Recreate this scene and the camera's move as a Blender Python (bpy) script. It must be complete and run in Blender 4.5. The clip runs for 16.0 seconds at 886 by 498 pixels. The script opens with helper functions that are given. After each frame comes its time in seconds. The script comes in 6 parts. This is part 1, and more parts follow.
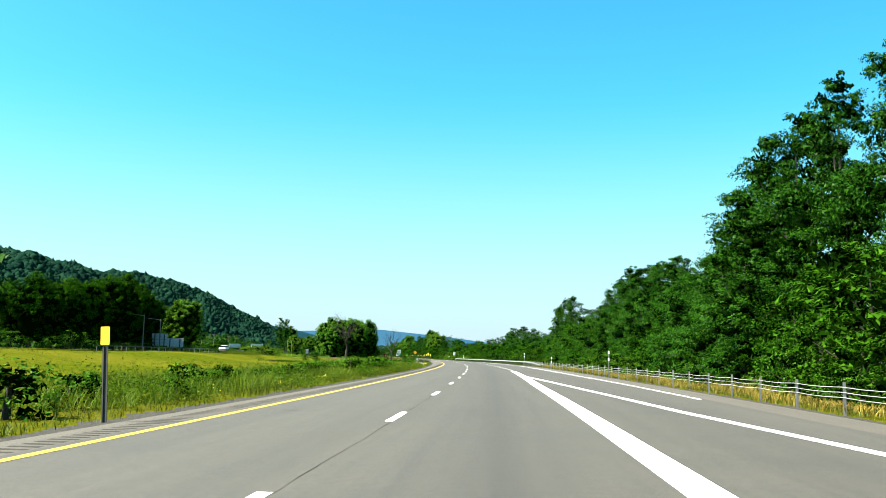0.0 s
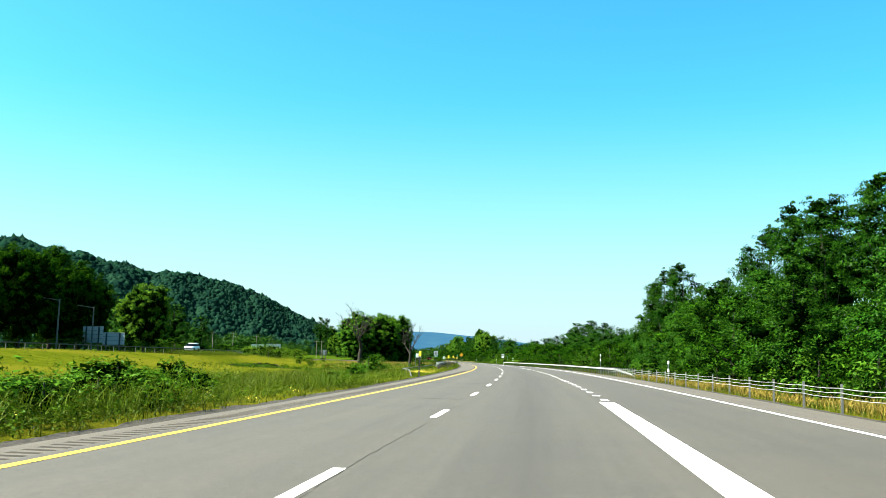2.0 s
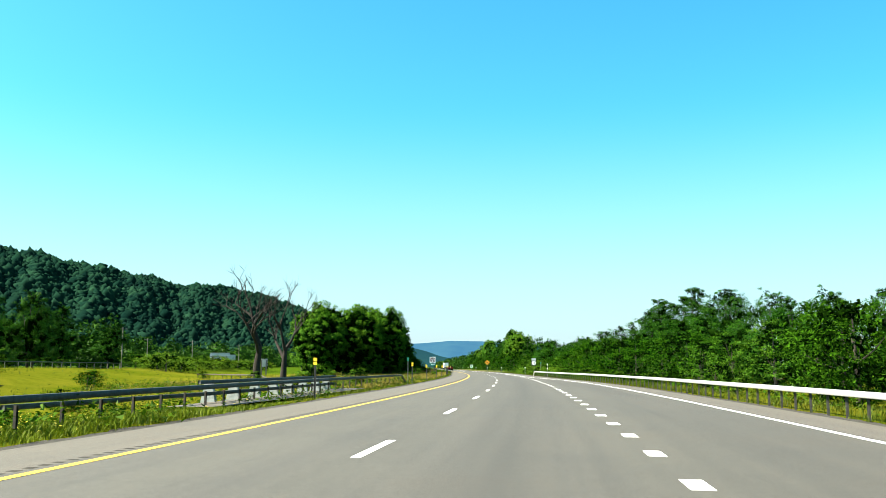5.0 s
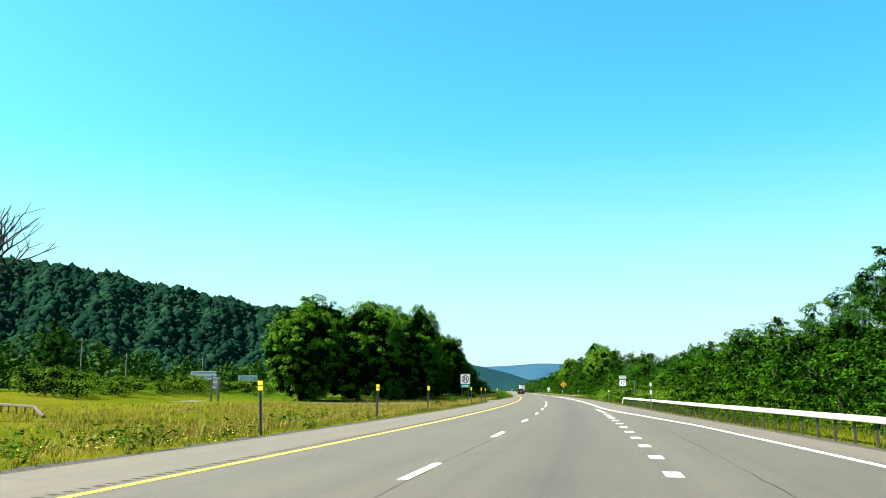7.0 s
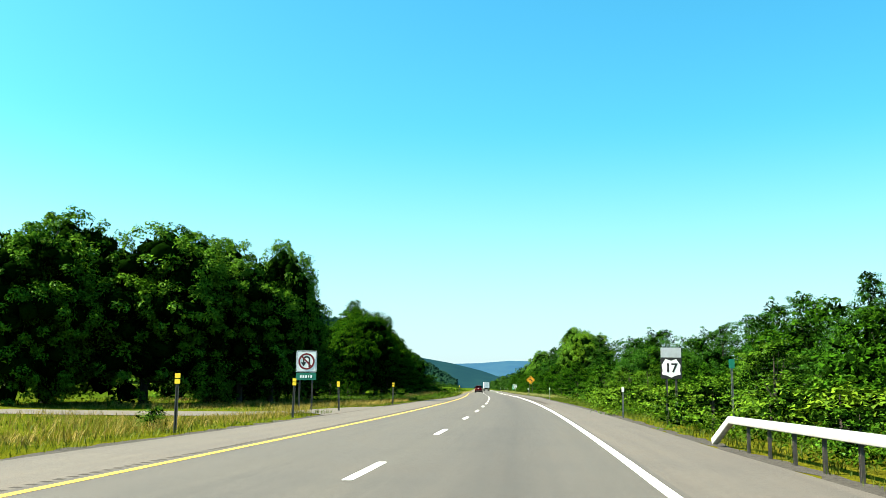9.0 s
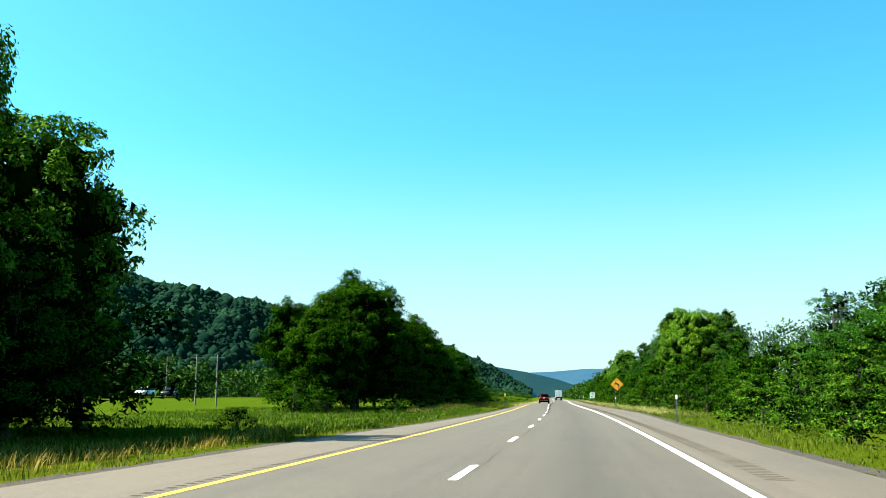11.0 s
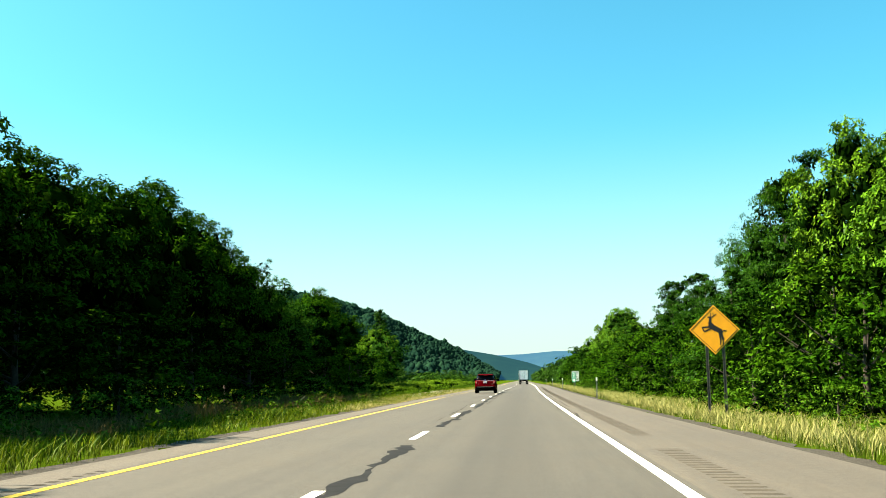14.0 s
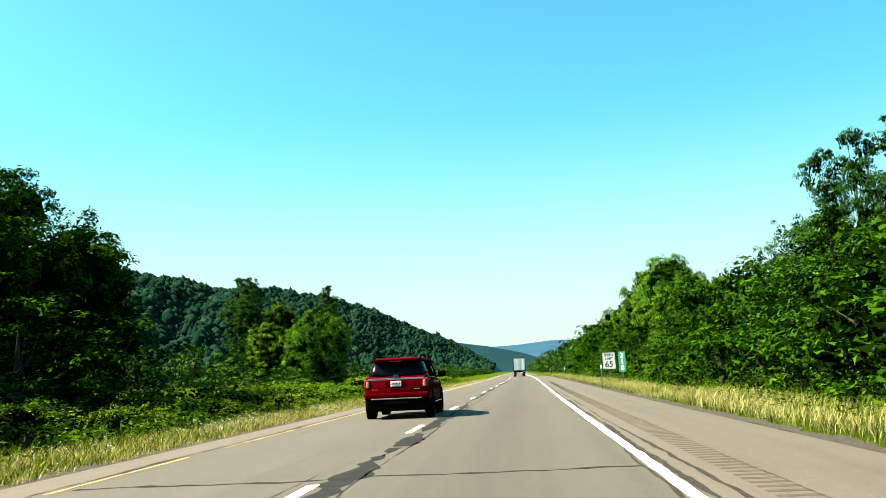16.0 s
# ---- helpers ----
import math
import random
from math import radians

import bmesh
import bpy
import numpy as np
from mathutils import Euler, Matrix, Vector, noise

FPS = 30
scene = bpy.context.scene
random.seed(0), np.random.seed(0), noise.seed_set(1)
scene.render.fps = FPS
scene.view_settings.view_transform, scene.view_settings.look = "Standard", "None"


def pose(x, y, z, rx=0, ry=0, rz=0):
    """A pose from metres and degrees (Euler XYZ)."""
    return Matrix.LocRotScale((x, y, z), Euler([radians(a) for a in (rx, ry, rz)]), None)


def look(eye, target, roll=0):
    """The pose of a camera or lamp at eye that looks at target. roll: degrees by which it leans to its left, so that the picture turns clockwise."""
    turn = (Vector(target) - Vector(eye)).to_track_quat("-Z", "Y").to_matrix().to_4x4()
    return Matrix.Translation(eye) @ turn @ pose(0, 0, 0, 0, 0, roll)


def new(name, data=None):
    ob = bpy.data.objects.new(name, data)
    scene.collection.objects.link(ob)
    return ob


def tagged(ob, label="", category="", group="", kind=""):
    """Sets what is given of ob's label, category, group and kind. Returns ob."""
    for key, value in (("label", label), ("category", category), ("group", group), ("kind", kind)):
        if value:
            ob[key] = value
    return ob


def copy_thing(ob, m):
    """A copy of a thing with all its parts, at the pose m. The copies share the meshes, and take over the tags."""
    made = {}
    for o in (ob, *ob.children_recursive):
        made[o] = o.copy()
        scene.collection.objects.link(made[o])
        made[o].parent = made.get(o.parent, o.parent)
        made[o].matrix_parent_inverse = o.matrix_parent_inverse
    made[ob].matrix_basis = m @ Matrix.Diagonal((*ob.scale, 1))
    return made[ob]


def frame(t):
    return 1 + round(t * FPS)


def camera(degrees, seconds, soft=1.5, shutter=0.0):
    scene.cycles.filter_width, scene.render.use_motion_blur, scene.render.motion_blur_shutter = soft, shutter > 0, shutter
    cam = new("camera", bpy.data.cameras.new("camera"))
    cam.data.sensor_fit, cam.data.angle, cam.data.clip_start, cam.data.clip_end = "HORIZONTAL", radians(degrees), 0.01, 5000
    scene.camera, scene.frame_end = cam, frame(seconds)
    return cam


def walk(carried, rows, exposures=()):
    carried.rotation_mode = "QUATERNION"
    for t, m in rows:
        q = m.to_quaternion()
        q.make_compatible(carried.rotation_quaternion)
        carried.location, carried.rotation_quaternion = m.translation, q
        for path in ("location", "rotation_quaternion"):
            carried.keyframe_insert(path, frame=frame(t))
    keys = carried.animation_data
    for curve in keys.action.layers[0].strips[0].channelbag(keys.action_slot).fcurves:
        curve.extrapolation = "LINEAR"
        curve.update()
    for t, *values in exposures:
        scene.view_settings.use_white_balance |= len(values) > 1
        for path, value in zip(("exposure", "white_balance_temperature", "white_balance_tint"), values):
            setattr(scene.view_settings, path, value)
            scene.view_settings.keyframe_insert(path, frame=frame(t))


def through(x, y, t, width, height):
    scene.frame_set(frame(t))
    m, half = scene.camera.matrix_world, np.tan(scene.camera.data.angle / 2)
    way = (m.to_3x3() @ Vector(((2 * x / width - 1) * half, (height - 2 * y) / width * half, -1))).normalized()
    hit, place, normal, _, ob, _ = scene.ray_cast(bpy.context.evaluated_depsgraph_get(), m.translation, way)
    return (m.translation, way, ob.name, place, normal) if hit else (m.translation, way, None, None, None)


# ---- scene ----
cam = camera(51.8, 16.0, 0.7)
PATH = (
    (0.0, 11.58, 43.17, 1.24, -8.08, 6.72, -1.26),
    (0.5, 14.63, 57.41, 1.24, -6.67, 6.85, -1.59),
    (1.0, 17.67, 72.10, 1.24, -5.77, 6.84, -1.10),
    (1.5, 20.46, 86.49, 1.24, -5.27, 6.94, -1.14),
    (2.0, 23.22, 101.09, 1.24, -4.45, 6.83, -1.51),
    (3.0, 29.06, 131.94, 1.24, -2.78, 6.55, -0.73),
    (3.5, 31.61, 146.48, 1.24, -2.40, 6.63, -0.44),
    (4.0, 33.98, 161.75, 1.24, -2.60, 6.78, -1.18),
    (4.5, 36.50, 176.83, 1.24, -2.59, 7.03, -0.59),
    (7.0, 46.62, 252.26, 1.24, 3.85, 8.80, -0.25),
    (7.5, 47.93, 267.53, 1.24, 3.31, 8.86, -0.73),
    (8.0, 49.17, 283.49, 1.24, 2.64, 8.64, -0.70),
    (8.5, 50.34, 298.51, 1.24, 2.10, 8.65, -0.97),
    (9.0, 51.52, 313.59, 1.24, 2.17, 8.63, -0.69),
    (11.5, 54.05, 388.64, 1.24, 7.35, 9.27, -0.08),
    (12.0, 54.47, 404.81, 1.24, 5.71, 8.93, 0.52),
    (12.5, 54.86, 420.13, 1.24, 4.50, 8.57, -0.21),
    (13.0, 55.11, 435.43, 1.24, 4.30, 8.19, 0.10),
    (13.5, 55.41, 450.50, 1.24, 4.63, 8.19, 0.52),
    (14.0, 55.35, 464.81, 1.24, 5.00, 8.20, 0.47),
    (14.5, 55.37, 479.82, 1.24, 4.93, 7.99, 1.17),
    (15.0, 55.40, 495.35, 1.24, 4.92, 7.87, 1.69),
    (15.5, 55.35, 510.57, 1.24, 4.37, 7.82, 1.89),
    (16.0, 55.35, 525.29, 1.24, 4.75, 7.82, 2.69),
)
walk(cam, [(t, pose(x, y, z, 90 + pitch, roll, yaw)) for t, x, y, z, yaw, pitch, roll in PATH],
     exposures=[(0.0, 2.37, 6200, 10), (4.5, 2.38, 6350, 10), (9.0, 2.41, 6500, 10), (12.5, 2.41, 6600, 10), (14.0, 2.46, 7200, 10), (16.0, 2.50, 7300, 10)])

# ---- daylight ----
SUN_ELEVATION, SUN_TURN = radians(44), radians(-96)   # turn from +Y towards +X
world = bpy.data.worlds.new("sky")
scene.world = world
world.use_nodes = True
wn, wl = world.node_tree.nodes, world.node_tree.links
sky = wn.new("ShaderNodeTexSky")
sky.sky_type, sky.sun_disc = "NISHITA", False
sky.sun_elevation, sky.sun_rotation = SUN_ELEVATION, SUN_TURN
sky.air_density, sky.dust_density, sky.ozone_density = 1.0, 1.5, 1.8
tint = wn.new("ShaderNodeMix")
tint.data_type, tint.blend_type = "RGBA", "MULTIPLY"
tint.inputs["Factor"].default_value = 1.0
tint.inputs["B"].default_value = (0.55, 1.14, 1.07, 1)
tone = wn.new("ShaderNodeHueSaturation")
tone.inputs["Saturation"].default_value = 1.12
wl.new(sky.outputs["Color"], tint.inputs["A"])
wl.new(tint.outputs["Result"], tone.inputs["Color"])
# pale summer haze low over the horizon, all round
up = wn.new("ShaderNodeSeparateXYZ")
wl.new(wn.new("ShaderNodeTexCoord").outputs["Generated"], up.inputs[0])
low = wn.new("ShaderNodeMapRange")
low.interpolation_type = "SMOOTHSTEP"
for socket, value in (("From Min", -0.02), ("From Max", 0.29), ("To Min", 0.84), ("To Max", 0.0)):
    low.inputs[socket].default_value = value
wl.new(up.outputs["Z"], low.inputs["Value"])
haze = wn.new("ShaderNodeMix")
haze.data_type = "RGBA"
haze.inputs["B"].default_value = (3.12, 3.7, 3.95, 1)
wl.new(low.outputs["Result"], haze.inputs["Factor"])
wl.new(tone.outputs["Color"], haze.inputs["A"])
wl.new(haze.outputs["Result"], wn["Background"].inputs["Color"])
wn["Background"].inputs["Strength"].default_value = 0.05
sun = new("sun", bpy.data.lights.new("sun", "SUN"))
sun.data.energy, sun.data.angle, sun.data.color = 5.0, radians(0.53), (1.0, 0.91, 0.74)
toward_sun = Vector((math.sin(SUN_TURN) * math.cos(SUN_ELEVATION), math.cos(SUN_TURN) * math.cos(SUN_ELEVATION), math.sin(SUN_ELEVATION)))
sun.matrix_world = look(toward_sun * 300, (0, 0, 0))

# ---- the road's line: heading (left of +Y) along its length ----
HEAD_S = np.arange(-60, 900, 60.0)
HEAD = [-12.78, -11.54, -10.29, -8.81, -6.62, -4.25, -2.11, -0.84, 0.44, -0.08, -0.58, -0.27, 0.5, 0.47, 0.01, -0.0]
STEP = 2.0
LINE_S = np.arange(-800, 4400, STEP)
_line = np.convolve(np.pad(np.interp(LINE_S, HEAD_S, HEAD), 10, mode="edge"), np.ones(21) / 21, "valid")
LINE_H = np.radians(_line)
LINE_X, LINE_Y = np.cumsum(-np.sin(LINE_H)) * STEP, np.cumsum(np.cos(LINE_H)) * STEP
LINE_X += 0.439 - np.interp(-60, LINE_S, LINE_X)
LINE_Y += 1.951 - np.interp(-60, LINE_S, LINE_Y)


def on_line(s, d):
    """World x, y of the place s metres along the road and d metres right of its dashed line."""
    h = np.interp(s, LINE_S, LINE_H)
    return np.interp(s, LINE_S, LINE_X) + d * np.cos(h), np.interp(s, LINE_S, LINE_Y) + d * np.sin(h)


def heading(s):
    return math.degrees(np.interp(s, LINE_S, LINE_H))


def left_edge(s):
    return np.interp(s, [-160, 60, 80, 130, 200, 270, 310, 345, 362, 390, 480, 4200], [-4.5, -4.4, -4.5, -5.2, -5.85, -5.95, -6.1, -5.8, -5.0, -4.45, -4.4, -4.4])


def right_edge(s):
    return np.interp(s, [-160, 60, 110, 190, 215, 245, 275, 360, 390, 440, 4200], [10.3, 10.3, 10.4, 9.6, 8.7, 7.2, 6.5, 6.6, 7.3, 7.0, 6.8])


def ease(x):
    x = np.clip(x, 0, 1)
    return x * x * (3 - 2 * x)


def far_shift(s):
    """How much nearer the opposite carriageway runs before the crossing."""
    return 13.0 * (1 - ease((np.asarray(s, float) - 185) / 150))


def ground_z(s, d):
    """Height of the ground: level with the road at its edges, a little lower beyond, with a stream bed across the field."""
    s, d = np.asarray(s, float), np.asarray(d, float)
    out = np.maximum(left_edge(s) - d, d - right_edge(s))
    z = -0.03 - 0.32 * ease((out - 0.6) / 7)
    z = z + 0.10 * ease((out - 3) / 10) * np.sin(s * 0.071 + d * 0.05) * np.sin(d * 0.11 + 1.3)
    bed = np.exp(-(((s + 0.85 * d) - 164) / 6.0) ** 2) * ease((-8.5 - d) / 6) * ease((d + 46) / 3)
    basin = np.exp(-(((s + 1.4 * d) - 139) / 15.0) ** 2) * ease((-9 - d) / 6) * ease((d + 46) / 3)
    right_bed = np.exp(-((s - 150) / 8.0) ** 2) * ease((d - 12) / 4) * ease((60 - d) / 20)
    bank = 1.3 * ease((-50 + far_shift(s) - d) / 13)
    return np.where(out < 0, -0.12, z - 0.7 * bed - 1.8 * basin - 1.3 * right_bed + bank)


def place(s, d, lift=0.0):
    x, y = on_line(s, d)
    return Vector((float(x), float(y), float(ground_z(s, d)) + lift))


# ---- mesh helpers ----
def mesh_of(name, verts, faces, material, smooth=False, uv=None):
    """A mesh from numpy arrays; all faces have the same number of corners."""
    verts, faces = np.asarray(verts, np.float32), np.asarray(faces, np.int32)
    me = bpy.data.meshes.new(name)
    me.vertices.add(len(verts))
    me.vertices.foreach_set("co", verts.ravel())
    k = faces.shape[1]
    me.loops.add(faces.size)
    me.loops.foreach_set("vertex_index", faces.ravel())
    me.polygons.add(len(faces))
    me.polygons.foreach_set("loop_start", np.arange(0, faces.size, k, dtype=np.int32))
    me.update(calc_edges=True)
    me.validate()
    me.materials.append(material)
    if uv is not None:
        me.uv_layers.new(name="along").data.foreach_set("uv", np.asarray(uv, np.float32)[faces.ravel()].ravel())
    if smooth:
        me.polygons.foreach_set("use_smooth", np.ones(len(faces), bool))
    return me


def part(name, bm, material, parent=None, label="", smooth=False):
    """Link a bmesh as one mesh object, under parent where there is one."""
    me = bpy.data.meshes.new(name)
    bm.to_mesh(me)
    bm.free()
    me.materials.append(material)
    if smooth:
        me.polygons.foreach_set("use_smooth", np.ones(len(me.polygons), bool))
    ob = new(name, me)
    ob.parent = parent
    if label:
        ob["label"] = label
    return ob


def piece(name, me, parent, m=None, label=""):
    ob = new(name, me)
    ob.parent = parent
    if m is not None:
        ob.matrix_basis = m
    if label:
        ob["label"] = label
    return ob


def box(bm, size, at=(0, 0, 0), turn=None, bevel=0.0):
    made = bmesh.ops.create_cube(bm, size=1.0)["verts"]
    m = Matrix.Translation(at) @ (turn or Matrix()) @ Matrix.Diagonal((*size, 1))
    bmesh.ops.transform(bm, matrix=m, verts=made)
    if bevel:
        edges = list({e for v in made for e in v.link_edges})
        bmesh.ops.bevel(bm, geom=edges, offset=bevel, segments=2, profile=0.6, affect="EDGES")
    return bm


def rod(bm, a, b, r0, r1=None, sides=8):
    """A tapered bar from a to b."""
    a, b = Vector(a), Vector(b)
    m = Matrix.Translation((a + b) / 2) @ (b - a).to_track_quat("Z", "Y").to_matrix().to_4x4()
    bmesh.ops.create_cone(bm, cap_ends=True, segments=sides, radius1=r0, radius2=r0 if r1 is None else r1, depth=(b - a).length, matrix=m)
    return bm


def prism(bm, outline, depth, m=None):
    """A plate with the given x-z outline, from y=0 to y=depth."""
    front = [bm.verts.new((x, 0, z)) for x, z in outline]
    back = [bm.verts.new((x, depth, z)) for x, z in outline]
    bm.faces.new(front)
    bm.faces.new(back[::-1])
    for i in range(len(front)):
        j = (i + 1) % len(front)
        bm.faces.new((front[j], front[i], back[i], back[j]))
    bmesh.ops.recalc_face_normals(bm, faces=bm.faces)
    if m is not None:
        bmesh.ops.transform(bm, matrix=m, verts=front + back)
    return bm


def strip(s0, s1, d0, d1, lift=0.0, step=2.0, ragged=0.0, seed=0):
    """Corners and faces of a ribbon along the road from s0 to s1; d0 and d1 are numbers or functions of s."""
    n = max(2, int(round((s1 - s0) / step)) + 1)
    s = np.linspace(s0, s1, n)
    a = d0(s) if callable(d0) else np.full(n, float(d0))
    b = d1(s) if callable(d1) else np.full(n, float(d1))
    if ragged:
        r = np.random.default_rng(seed)
        a, b = a + r.normal(0, ragged, n), b + r.normal(0, ragged, n)
    xa, ya = on_line(s, a)
    xb, yb = on_line(s, b)
    z = np.full(n, lift)
    verts = np.concatenate([np.stack([xa, ya, z], 1), np.stack([xb, yb, z], 1)])
    i = np.arange(n - 1)
    faces = np.stack([i, i + n, i + n + 1, i + 1], 1)
    return verts, faces, np.concatenate([np.stack([a, s], 1), np.stack([b, s], 1)])


# ---- materials ----
def material(name):
    m = bpy.data.materials.new(name)
    m.use_nodes = True
    return m, m.node_tree.nodes, m.node_tree.links, m.node_tree.nodes["Principled BSDF"]


def position(n):
    return n.new("ShaderNodeNewGeometry").outputs["Position"]


def noise_out(n, l, scale, detail=5, rough=0.6, vector=None, stretch=None):
    vector = vector or position(n)
    if stretch:
        mp = n.new("ShaderNodeMapping")
        mp.inputs["Scale"].default_value = stretch
        l.new(vector, mp.inputs["Vector"])
        vector = mp.outputs["Vector"]
    t = n.new("ShaderNodeTexNoise")
    t.inputs["Scale"].default_value, t.inputs["Detail"].default_value, t.inputs["Roughness"].default_value = scale, detail, rough
    l.new(vector, t.inputs["Vector"])
    return t.outputs["Fac"]


def ramp(n, l, fac, stops):
    r = n.new("ShaderNodeValToRGB")
    el = r.color_ramp.elements
    while len(el) < len(stops):
        el.new(0.5)
    for e, (p, c) in zip(el, stops):
        e.position, e.color = p, (*c, 1)
    l.new(fac, r.inputs["Fac"])
    return r.outputs["Color"]


def mixed(n, l, fac, a, b, kind="MIX"):
    x = n.new("ShaderNodeMix")
    x.data_type, x.blend_type = "RGBA", kind
    for socket, value in ((x.inputs["Factor"], fac), (x.inputs["A"], a), (x.inputs["B"], b)):
        if isinstance(value, (int, float)):
            socket.default_value = value
        elif isinstance(value, tuple):
            socket.default_value = (*value, 1)
        else:
            l.new(value, socket)
    return x.outputs["Result"]


def bumped(n, l, p, height, strength, distance=0.02):
    b = n.new("ShaderNodeBump")
    b.inputs["Strength"].default_value, b.inputs["Distance"].default_value = strength, distance
    l.new(height, b.inputs["Height"])
    l.new(b.outputs["Normal"], p.inputs["Normal"])


def plain(name, colour, rough=0.6, metal=0.0, vary=0.12, scale=6.0, bump=0.0, gloss=0.4):
    """A painted or metal surface with slight dirt and unevenness."""
    m, n, l, p = material(name)
    p.inputs["Specular IOR Level"].default_value = gloss
    t = n.new("ShaderNodeTexCoord").outputs["Object"]
    f = noise_out(n, l, scale, 6, 0.65, t)
    dark = tuple(c * (1 - vary * 2) for c in colour)
    light = tuple(min(1, c * (1 + vary)) for c in colour)
    l.new(ramp(n, l, f, [(0.3, dark), (0.7, light)]), p.inputs["Base Color"])
    p.inputs["Roughness"].default_value, p.inputs["Metallic"].default_value = rough, metal
    if bump:
        bumped(n, l, p, noise_out(n, l, scale * 6, 4, 0.6, t), bump, 0.01)
    return m


def asphalt_material(name, base, warm, lanes=True):
    """Bleached asphalt: aggregate grain, stains, wear bands along the lanes; u runs across the road, v along it, in metres."""
    m, n, l, p = material(name)
    uv = n.new("ShaderNodeUVMap").outputs["UV"]
    grain = noise_out(n, l, 30, 5, 0.75)
    stone = noise_out(n, l, 7, 6, 0.75)
    blotch = noise_out(n, l, 0.30, 6, 0.65)
    streak = noise_out(n, l, 1.0, 6, 0.7, uv, (2.2, 0.035, 1))
    c = ramp(n, l, grain, [(0.22, tuple(v * 0.55 for v in base)), (0.5, base), (0.8, tuple(v * 1.35 for v in base))])
    c = mixed(n, l, 0.8, c, ramp(n, l, stone, [(0.3, (0.72, 0.72, 0.72)), (0.7, (1.2, 1.19, 1.18))]), "MULTIPLY")
    c = mixed(n, l, 0.9, c, ramp(n, l, blotch, [(0.3, (0.82, 0.83, 0.85)), (0.52, (1, 1, 1)), (0.75, warm)]), "MULTIPLY")
    c = mixed(n, l, 0.85, c, ramp(n, l, streak, [(0.3, (0.74, 0.745, 0.76)), (0.55, (1, 1, 1)), (0.75, (1.1, 1.08, 1.05))]), "MULTIPLY")
    if lanes:
        sep = n.new("ShaderNodeSeparateXYZ")
        l.new(uv, sep.inputs[0])
        across = n.new("ShaderNodeMapRange")
        across.inputs["From Min"].default_value, across.inputs["From Max"].default_value = -4.0, 9.0
        l.new(sep.outputs["X"], across.inputs["Value"])
        at = lambda d: (d + 4.0) / 13.0
        band = [(0.0, 1.05), (at(-2.7), 1.0), (at(-1.75), 1.1), (at(-0.8), 0.98), (at(0.0), 1.02), (at(1.0), 0.97), (at(2.05), 0.74), (at(3.0), 0.96), (at(4.0), 1.02), (at(6.2), 0.88), (at(8.5), 1.0)]
        c = mixed(n, l, 1.0, c, ramp(n, l, across.outputs["Result"], [(q, (v * 1.0, v * 0.99, v * (0.97 if v > 1 else 1.0))) for q, v in band]), "MULTIPLY")
    l.new(c, p.inputs["Base Color"])
    p.inputs["Roughness"].default_value = 0.88
    bumped(n, l, p, noise_out(n, l, 55, 3, 0.75), 0.5, 0.012)
    return m


def leaf_material(name, dark, light, through=0.3, stand=0.0):
    m, n, l, p = material(name)
    n.remove(p)
    isl = n.new("ShaderNodeNewGeometry").outputs["Random Per Island"]
    rnd = n.new("ShaderNodeObjectInfo").outputs["Random"]
    c = ramp(n, l, isl, [(0.0, dark), (1.0, light)])
    c = mixed(n, l, 0.8, c, ramp(n, l, rnd, [(0.0, (0.8, 0.92, 0.8)), (0.5, (1, 1, 1)), (1.0, (1.22, 1.08, 0.85))]), "MULTIPLY")
    big = noise_out(n, l, 0.5, 3, 0.5)
    c = mixed(n, l, 0.7, c, ramp(n, l, big, [(0.35, (0.75, 0.8, 0.75)), (0.7, (1.15, 1.1, 1.0))]), "MULTIPLY")
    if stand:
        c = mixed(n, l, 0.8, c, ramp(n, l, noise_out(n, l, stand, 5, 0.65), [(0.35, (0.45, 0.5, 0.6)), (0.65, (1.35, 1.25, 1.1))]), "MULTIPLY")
    diff, trans, gloss = n.new("ShaderNodeBsdfDiffuse"), n.new("ShaderNodeBsdfTranslucent"), n.new("ShaderNodeBsdfGlossy")
    gloss.inputs["Roughness"].default_value = 0.45
    l.new(c, diff.inputs["Color"])
    l.new(mixed(n, l, 0.6, c, (0.85, 1.0, 0.2), "MULTIPLY"), trans.inputs["Color"])
    a, b = n.new("ShaderNodeMixShader"), n.new("ShaderNodeMixShader")
    a.inputs[0].default_value, b.inputs[0].default_value = through, 0.004 if through > 0.04 else 0.0
    l.new(diff.outputs[0], a.inputs[1])
    l.new(trans.outputs[0], a.inputs[2])
    l.new(a.outputs[0], b.inputs[1])
    l.new(gloss.outputs[0], b.inputs[2])
    l.new(b.outputs[0], n["Material Output"].inputs["Surface"])
    return m


